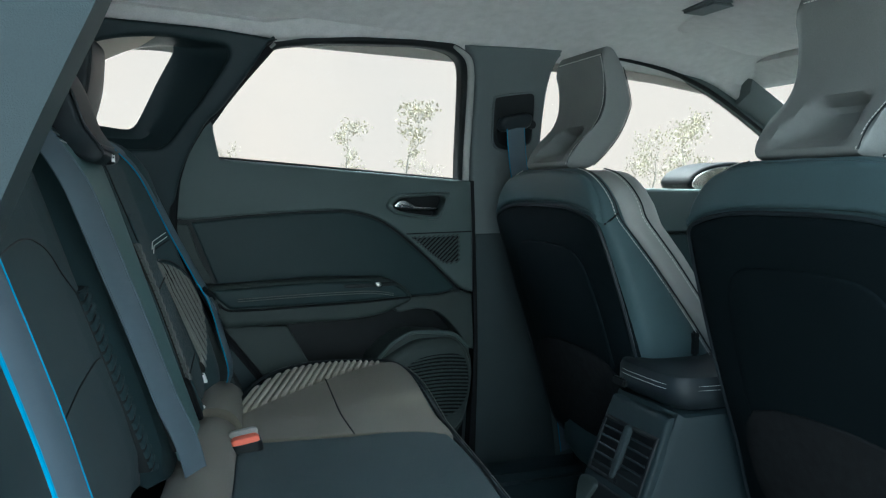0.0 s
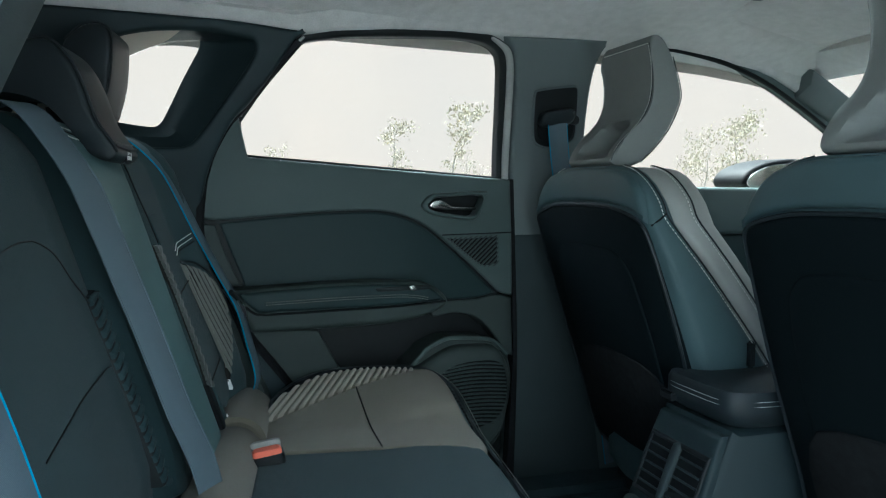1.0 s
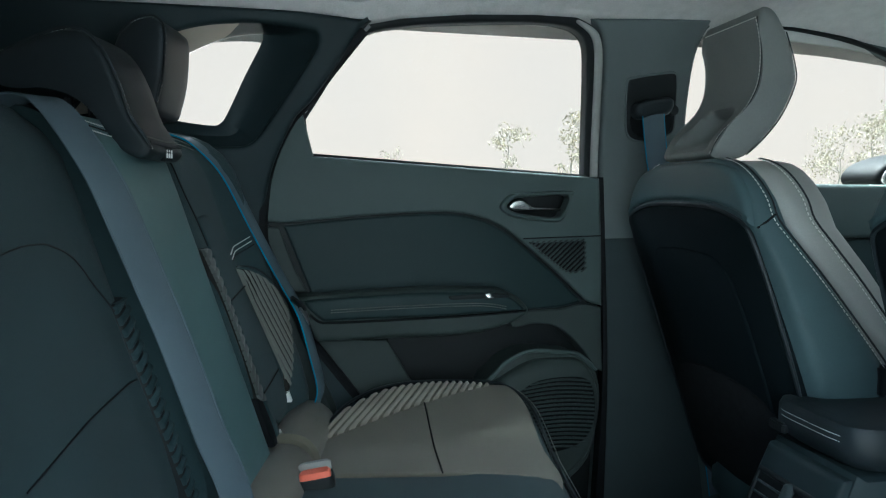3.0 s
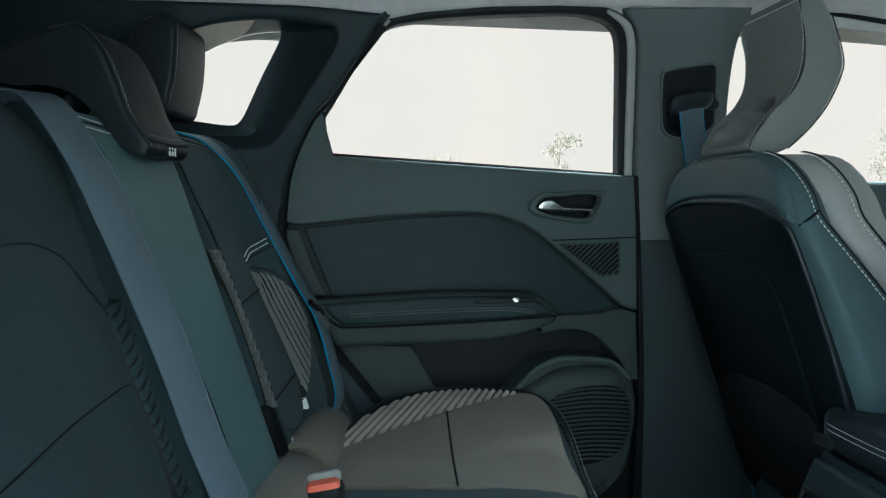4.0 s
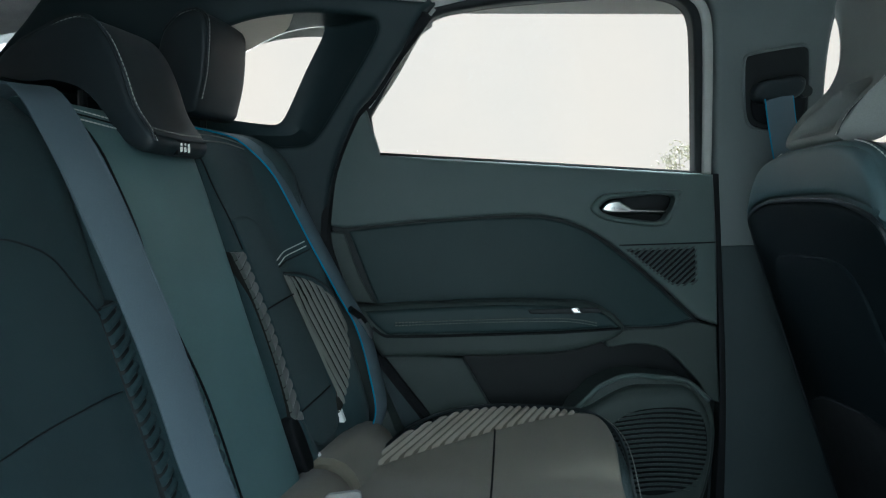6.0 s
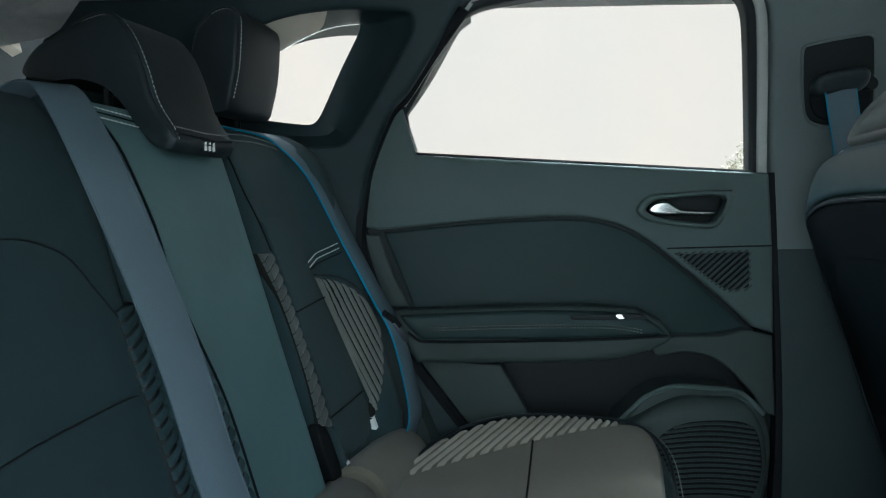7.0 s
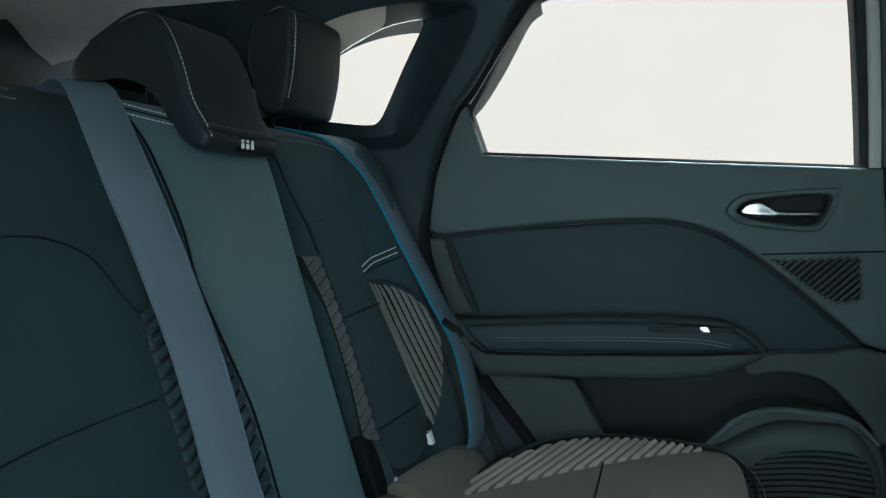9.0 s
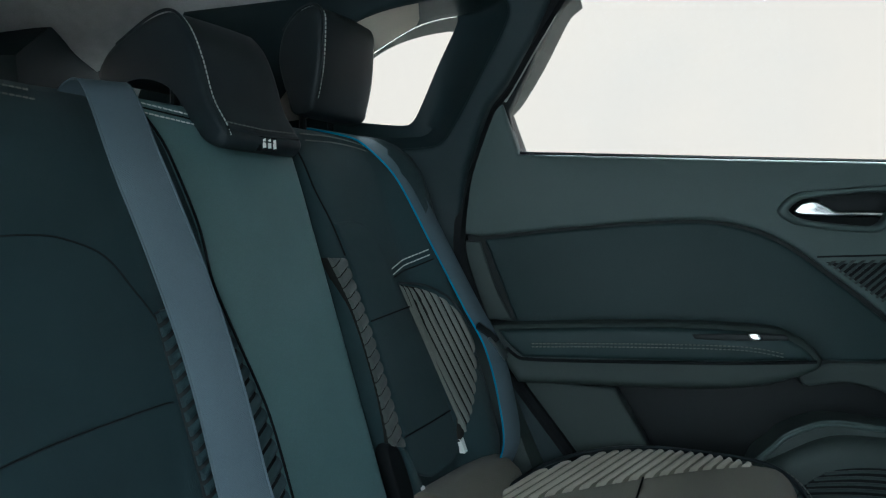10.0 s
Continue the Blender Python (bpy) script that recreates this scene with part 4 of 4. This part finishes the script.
for ra, rb in zip(rings, rings[1:]):
    for k in range(len(lp)):
        bm.faces.new((ra[k], ra[(k + 1) % len(lp)], rb[(k + 1) % len(lp)], rb[k]))
bmesh.ops.triangle_fill(bm, edges=[bm.edges.get((rings[-1][k], rings[-1][(k + 1) % len(lp)])) for k in range(len(lp))], use_beauty=True)
part("body", bm, FABRIC, cushion)
panel_top = [(.112, .022, "s"), (.20, .100), (.289, .168), (.37, .222), (.452, .250), (.485, .19), (.495, .05), (.500, -.118), (.32, -.125), (.115, -.13, "s")]
part("seat_panel", panel_bm(panel_top, CUSH, -.012, .013, .006, steps=4, dense=8), FABRIC_SEAT, cushion, "taupe woven seat panel")
# darker material paints the part that the window's warm light misses
part("seat_panel", panel_bm([(.115, -.136, "s"), (.32, -.131), (.500, -.124), (.505, -.70, "s"), (.115, -.70, "s")], CUSH, -.012, .012, .006, steps=4, dense=8), FABRIC, cushion, "seat panel painted darker beyond the window's warm light")
part("seam", tube_bm([CUSH(.289 + .030 * i / 8, .166 - i * .0362, .0135) for i in range(9)], .0016, 5), RUBBER, cushion)
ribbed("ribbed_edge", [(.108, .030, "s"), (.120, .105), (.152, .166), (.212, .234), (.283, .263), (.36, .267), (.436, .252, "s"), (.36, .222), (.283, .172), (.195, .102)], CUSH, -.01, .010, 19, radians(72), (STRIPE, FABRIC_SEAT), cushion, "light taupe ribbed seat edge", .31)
pip = [CUSH(a, b, .008) for a, b in smooth([(.112, .085), (.128, .150), (.16, .205), (.21, .250), (.283, .276), (.38, .278), (.455, .258), (.497, .195), (.512, .05), (.524, -.25), (.530, -.78)], 6, False)]
part("piping", tube_bm(pip, .0032, 6), BLACK, cushion)
stitches("front_stitching", [p + Vector((.009, 0, -.002)) for p in pip[36:]], cushion, .006, .003, .0009, mat=STRIPE_DIM)
# padded roll between cushion and backrest, with its piped ends
rings = []
for b, s in ((.165, .3), (.158, .8), (.145, 1), (.03, 1), (-.055, 1), (-.062, .85)):
    rings.append([BENCH(.070 + .052 * s * math.cos(k), b, .410 + .05 * s * math.sin(k)) for k in [j * math.pi / 9 for j in range(18)]])
part("rear_roll", bridge_bm(rings), FABRIC_SEAT, cushion)
rings = []
for b, s in ((-.066, .85), (-.075, 1), (-.2, 1), (-.6, 1), (-.75, .8)):
    rings.append([BENCH(.066 + .052 * s * math.cos(k), b, .400 + .05 * s * math.sin(k)) for k in [j * math.pi / 9 for j in range(18)]])
part("rear_roll", bridge_bm(rings), FABRIC_SEAT, cushion)
# side bolster between backrest and door
sb = [[BENCH(a, b, z) for a, b in ((x0, .195), (x0 + .03, .21), (x0 + .035, .25), (x0, .275), (x0 - .1, .275), (x0 - .1, .195))] for z, x0 in ((.30, .10), (.42, .075), (.52, .035), (.62, -.005), (.75, -.06), (.85, -.10))]
part("side_filler", bridge_bm(sb), PLASTIC, cushion)

# ---- belts of the rear bench ----
def belt(label, path, wide, edges, side=(0.14, 1, 0), rim=BELT_SHEEN):
    th = thing("seat_belt", path[0], label, "seat belt", "rear seat belts")
    line = smooth([tuple(p) for p in path], 8, False)
    part("webbing", ribbon_bm(line, wide, .0026, lambda t: side), BELT, th)
    # edge tubes; in the default blue they paint grazing sky sheen
    for s in edges:
        e = []
        for i, p in enumerate(line):
            d = (line[min(i + 1, len(line) - 1)] - line[max(i - 1, 0)]).normalized()
            v = Vector(side)
            v = (v - d * v.dot(d)).normalized()
            e.append(p + v * s * (wide / 2 + .0006))
        part("webbing_edge", tube_bm(e, .0016, 5), rim, th)
    return th


belt("grey middle seat belt lying down the backrest", [BENCH(-.245, -.330, .935), BENCH(-.205, -.338, .960), BENCH(-.165, -.348, .962), BACK(-.358, .940, .000), BACK(-.370, .87, .005), BACK(-.360, .805, .008), BACK(-.350, .743, .008), BACK(-.343, .68, .009), BACK(-.341, .616, .010), BACK(-.343, .55, .012), BACK(-.346, .49, .018), BENCH(.070, -.346, .43)], .048, (-1, 1), side=(.58, .81, 0), rim=BELT)
tb = belt("grey outer seat belt beside the bolster, blue sky sheen painted on edge", [BACK(.06, .965, -.05), BACK(.095, .945, .006), BACK(.112, .915, .016), BACK(.127, .875, .024), BACK(.152, .77, .036), BACK(.166, .680, .050), BACK(.176, .620, .060), BACK(.178, .545, .056), BACK(.160, .475, .050), BENCH(.07, .150, .42)], .042, (-1,), side=(.30, .95, 0))
part("tongue", ribbon_bm([BACK(.170, .636, .064), BACK(.184, .616, .066), BACK(.198, .598, .064)], .014, .004, lambda t: (.14, 1, .3)), STEEL, tb, "steel belt tongue")
part("tongue_grip", tube_bm([BACK(.150, .652, .058), BACK(.166, .640, .064), BACK(.180, .626, .066)], .006, 8), PLASTIC_BLACK, tb)
belt("grey outer seat belt by the doorway, blue sky sheen painted on edges", [BENCH(-.08, -.935, 1.0), BENCH(-.05, -.93, .92), BENCH(-.01, -.925, .80), BENCH(.022, -.92, .70), BENCH(.05, -.915, .60), BENCH(.10, -.90, .45)], .062, (-1, 1))
# buckle
bk = thing("belt_buckle", BENCH(0.136, -0.159, .34), "black belt buckle with red release button", "belt buckle")
def BK(x, y, z):
    return BENCH(0.136, -0.159, .378) + Matrix.Rotation(radians(-8), 3, "Y") @ (Vector((x, y, z)) * 1.12)
part("casing", bridge_bm([oval(0, 0, z, .025 * s, .022 * s, 4, 24, BK) for z, s in ((-.04, .9), (.0, 1), (.04, 1), (.047, .93))]), PLASTIC_BLACK, bk)
part("release_button", bridge_bm([oval(0, -.007, z, .021 * s, .011 * s, 5, 20, BK) for z, s in ((.04, 1), (.052, 1), (.055, .85))]), RED, bk, "red release button")
part("top_edge", bridge_bm([oval(0, .014, z, .022 * s, .005 * s, 5, 16, BK) for z, s in ((.04, 1), (.057, 1), (.06, .8))]), LEATHER_GREY, bk)

# ---- front seats ----
HEAD = [(.140, .917), (.158, .950), (.203, .995), (.224, 1.037), (.228, 1.085), (.224, 1.119), (.217, 1.148), (.228, 1.164), (.248, 1.158), (.270, 1.124), (.287, 1.075), (.291, 1.040), (.268, .986), (.236, .945), (.203, .915), (.170, .906)]


def headrest(cx, cy, seat):
    """The slab-like headrest on a neck that sweeps back, hollowed at the back."""
    loop = smooth(HEAD, 5)
    c = Vector((.215, 1.03))
    rings = []
    for q, e in [(-1, .80), (-.985, .90), (-.95, .965)] + [(-.9 + .1 * k, 1.0) for k in range(19)] + [(.95, .965), (.985, .90), (1, .80)]:
        ring = []
        for k, p in enumerate(loop):
            o = c + (p - c) * e
            dent = max(0.0, 1 - abs((o.y - .962) / .036) ** 3) * max(0.0, 1 - abs(q / (.72 - (o.y - .93) * 3)) ** 4) if 1 <= k <= 18 else 0
            ring.append(Vector((cx + o.x + .055 * dent, cy + q * .098, o.y)))
        rings.append(ring)
    head = part("headrest", bridge_bm(rings), LEATHER_HEAD, seat, "grey leatherette integrated headrest")
    rear_edge = [(p.x - .0012, p.y) for p in smooth(HEAD[:7], 5, False)]
    front_edge = [(p.x + .0012, p.y) for p in smooth(HEAD[9:15], 5, False)]
    for sd in (-1,):
        for line in (rear_edge, front_edge):
            pts = [Vector((cx + x, cy + sd * .0870, z)) for x, z in line]
            stitches("headrest_stitching", pts, head, .0045, .0025, .0008)
            part("headrest_piping", tube_bm([p + Vector((0, sd * .004, 0)) for p in pts], .0012, 5), BLACK, head)
    stitches("headrest_stitching", [Vector((cx + .2165, cy - .089 + .0089 * k, 1.147)) for k in range(21)], head, .0045, .0025, .0010)
    for sd in (-1, 1):
        part("headrest_post", tube_bm([(cx + .180, cy + sd * .055, .87), (cx + .180, cy + sd * .055, .93)], .009, 8), CHROME, seat)


def front_seat(dx, dy):
    cy = -.300 + dy
    fs = thing("front_seat", (dx + .42, cy, .06), "dark leatherette front seat with stitched grey side and headrest", "car seat", "front seats")
    half = [(.20, .225), (.35, .246), (.50, .258), (.60, .262), (.68, .260), (.74, .255), (.80, .242), (.84, .224), (.87, .200), (.89, .172), (.902, .14), (.908, .10)]
    wide = lambda z: float(np.interp(z, [q[0] for q in half], [q[1] for q in half]))
    rear = lambda z: dx + .128 + (.33 * (.80 - z) if z < .8 else .9 * (z - .8) ** 2)
    off1 = lambda z: .032 + .46 * max(0, .822 - z) - .35 * max(0, z - .84)
    off2 = lambda z: .092 + .43 * max(0, .822 - z) - .35 * max(0, z - .84)
    off3 = lambda z: .158 + .38 * max(0, .82 - z) - .30 * max(0, z - .84)
    part("back_shell", bridge_bm([oval(rear(z) + (off1(z) + .03) / 2, cy, z, (off1(z) + .03) / 2, h, 5.0, 48) for z, h in half]), YOKE, fs)
    part("back_cushion", bridge_bm([oval(rear(z) + (off3(z) + off1(z)) / 2 + .004, cy, z - .003, (off3(z) - off1(z)) / 2 + .006, h - .002, 3.6, 44) for z, h in half]), LEATHER_GREY, fs, "grey leatherette backrest cushion")
    R = lambda y, z, w: Vector((rear(z) - w + .010 * (abs(y) / .235) ** 6, cy + y, z))
    yoke = [(-.232, .800, "s"), (-.214, .845), (-.170, .887), (-.10, .902), (.0, .906), (.10, .902), (.170, .887), (.214, .845), (.232, .800, "s"), (.19, .822), (.10, .836), (-.10, .836), (-.19, .822)]
    part("yoke", panel_bm(yoke, R, -.03, .009, .010, steps=4), YOKE, fs, "dark leatherette upper back")
    pan = [(-.226, .790), (-.188, .814), (-.10, .829), (.10, .829), (.188, .814), (.226, .790), (.238, .60), (.228, .42), (.205, .27), (-.205, .27), (-.228, .42), (-.238, .60)]
    part("rear_panel", panel_bm(pan, R, -.03, .0075, .010, steps=4, dense=5), SEATBACK, fs)
    part("piping", tube_bm([R(p.x, p.y, .006) for p in smooth(pan, 5)], .0036, 6, closed=True), BLACK, fs)
    pocket = [(-.150, .70), (-.10, .745), (.10, .745), (.150, .70), (.165, .55), (.155, .36), (.14, .31), (-.14, .31), (-.155, .36), (-.165, .55)]
    part("map_pocket", panel_bm(pocket, R, -.01, .0115, .006, dense=4), SEATBACK, fs, "black map pocket on seat back")
    part("pocket_net", panel_bm([(-.150, .50), (.150, .50), (.150, .32), (-.150, .32)], R, .0, .016, .005), CARPET, fs)
    for sd in (-1, 1):
        seam_pts = [Vector((rear(.80) + .012, cy + sd * .236, .797)), Vector((rear(.815) + .026, cy + sd * .2405, .808)), Vector((rear(.82) + .040, cy + sd * .237, .818))]
        part("corner_seam", tube_bm(seam_pts, .0018, 5), RUBBER, fs)
        for off in (off1, off2):
            zs = [.30, .38, .46, .54, .60, .66, .72, .77, .81, .84, .865, .885, .898, .906]
            line = smooth([(rear(z) + off(z), cy + sd * (wide(z) + .0022), z + .0025 * (z > .86)) for z in zs], 4, False)
            stitches("side_stitching", line, fs, .0050, .0030, .0009)
            part("side_piping", tube_bm([p + Vector((.008, 0, .0)) for p in line], .0016, 5), BLACK, fs)
    headrest(dx, cy, fs)
    part("lower_cushion", bridge_bm([oval(dx + .54, cy, z, .26 * q, .235 * q, 4, 28) for z, q in ((.20, .9), (.24, 1), (.36, 1), (.40, .93), (.41, .8))]), LEATHER, fs)
    part("base", box_bm((dx + .34, cy - .20, .06), (dx + .74, cy + .20, .22), .01), PLASTIC_BLACK, fs)
    part("recline_lever", box_bm((dx + .335, cy - .268, .535), (dx + .350, cy - .254, .585), .004), PLASTIC_BLACK, fs)
    return fs


front_seat(0, 0)
front_seat(.045, -.66)

# ---- centre console with rear vents ----
con = thing("centre_console", (.35, -.585, .06), "dark plastic centre console with rear air vents and padded lid", "console")
cc = -.600
CR = lambda y, z, w: Vector((.196 - (.445 - z) * .38 - w, cc + y, z + .018))
prof = [(.203, .466), (.126, .265), (.16, .06), (.95, .06), (.95, .44), (.40, .466)]
rings = []
for y, e in ((-.100, .97), (-.092, 1), (.092, 1), (.100, .97)):
    rings.append([Vector((.5 + (x - .5) * e, cc + y, .25 + (z - .25) * e)) for x, z in prof])
part("body", bridge_bm(rings), QUARTER, con)
part("rear_face", panel_bm([(-.088, .440, "s"), (.088, .440, "s"), (.094, .36), (.092, .22, "s"), (-.092, .22, "s"), (-.094, .36)], CR, -.01, .010, .008, steps=4), QUARTER, con)
part("vent_frame", panel_bm([(-.084, .404, "s"), (.084, .404, "s"), (.084, .298, "s"), (-.084, .298, "s")], CR, .0, .014, .004, holes=[[(-.077, .396, "s"), (-.010, .396, "s"), (-.010, .306, "s"), (-.077, .306, "s")], [(.010, .396, "s"), (.077, .396, "s"), (.077, .306, "s"), (.010, .306, "s")]]), PLASTIC_BLACK, con)
for s in (-1, 1):
    vent = part("vent", panel_bm([(s * .008, .398, "s"), (s * .079, .398, "s"), (s * .079, .304, "s"), (s * .008, .304, "s")], CR, .004, .0105, .001), RUBBER, con, "dark air vent")
    for k in range(5):
        z = .318 + k * .0165
        part("vent_slat", tube_bm([CR(s * .012, z, .013), CR(s * .075, z, .013)], .0022, 6), QUARTER, vent)
part("vent_knob", panel_bm([(-.008, .40), (.008, .40), (.009, .35), (.006, .31), (-.006, .31), (-.009, .35)], CR, .01, .020, .004), PILLAR_SHADED, con)
part("socket_panel", panel_bm([(-.086, .287, "s"), (.086, .287, "s"), (.084, .226, "s"), (-.084, .226, "s")], CR, .0, .0125, .004), PLASTIC_BLACK, con)
for s in (-.055, -.02):
    part("usb_socket", panel_bm([(s - .010, .258), (s + .010, .258), (s + .010, .247), (s - .010, .247)], CR, .01, .0145, .002), RUBBER, con)
    part("usb_mark", panel_bm([(s - .003, .274, "s"), (s + .003, .274, "s"), (s + .003, .264, "s"), (s - .003, .264, "s")], CR, .012, .0133, .0003), LABEL_WHITE, con)
part("flap", panel_bm([(.035, .285), (.085, .285), (.08, .25), (.06, .232), (.04, .26)], CR, .01, .022, .006), PLASTIC, con)
lid = part("lid", bridge_bm([oval(.355, cc, z, .165 * q, .105 * q, 6, 40) for z, q in ((.468, .86), (.478, .95), (.495, 1), (.520, 1), (.530, .97), (.534, .9))]), BLACK, con, "padded black armrest lid with white stitching")
for dz in (.515, .507):
    stitches("lid_stitching", [p + (p - Vector((.355, cc, dz))).normalized() * .0015 for p in oval(.355, cc, dz, .165, .105, 5, 72)], lid, .004, .002, .0005)
part("lid_latch", box_bm((.184, cc + .05, .480), (.196, cc + .09, .496), .003), PLASTIC_BLACK, lid)
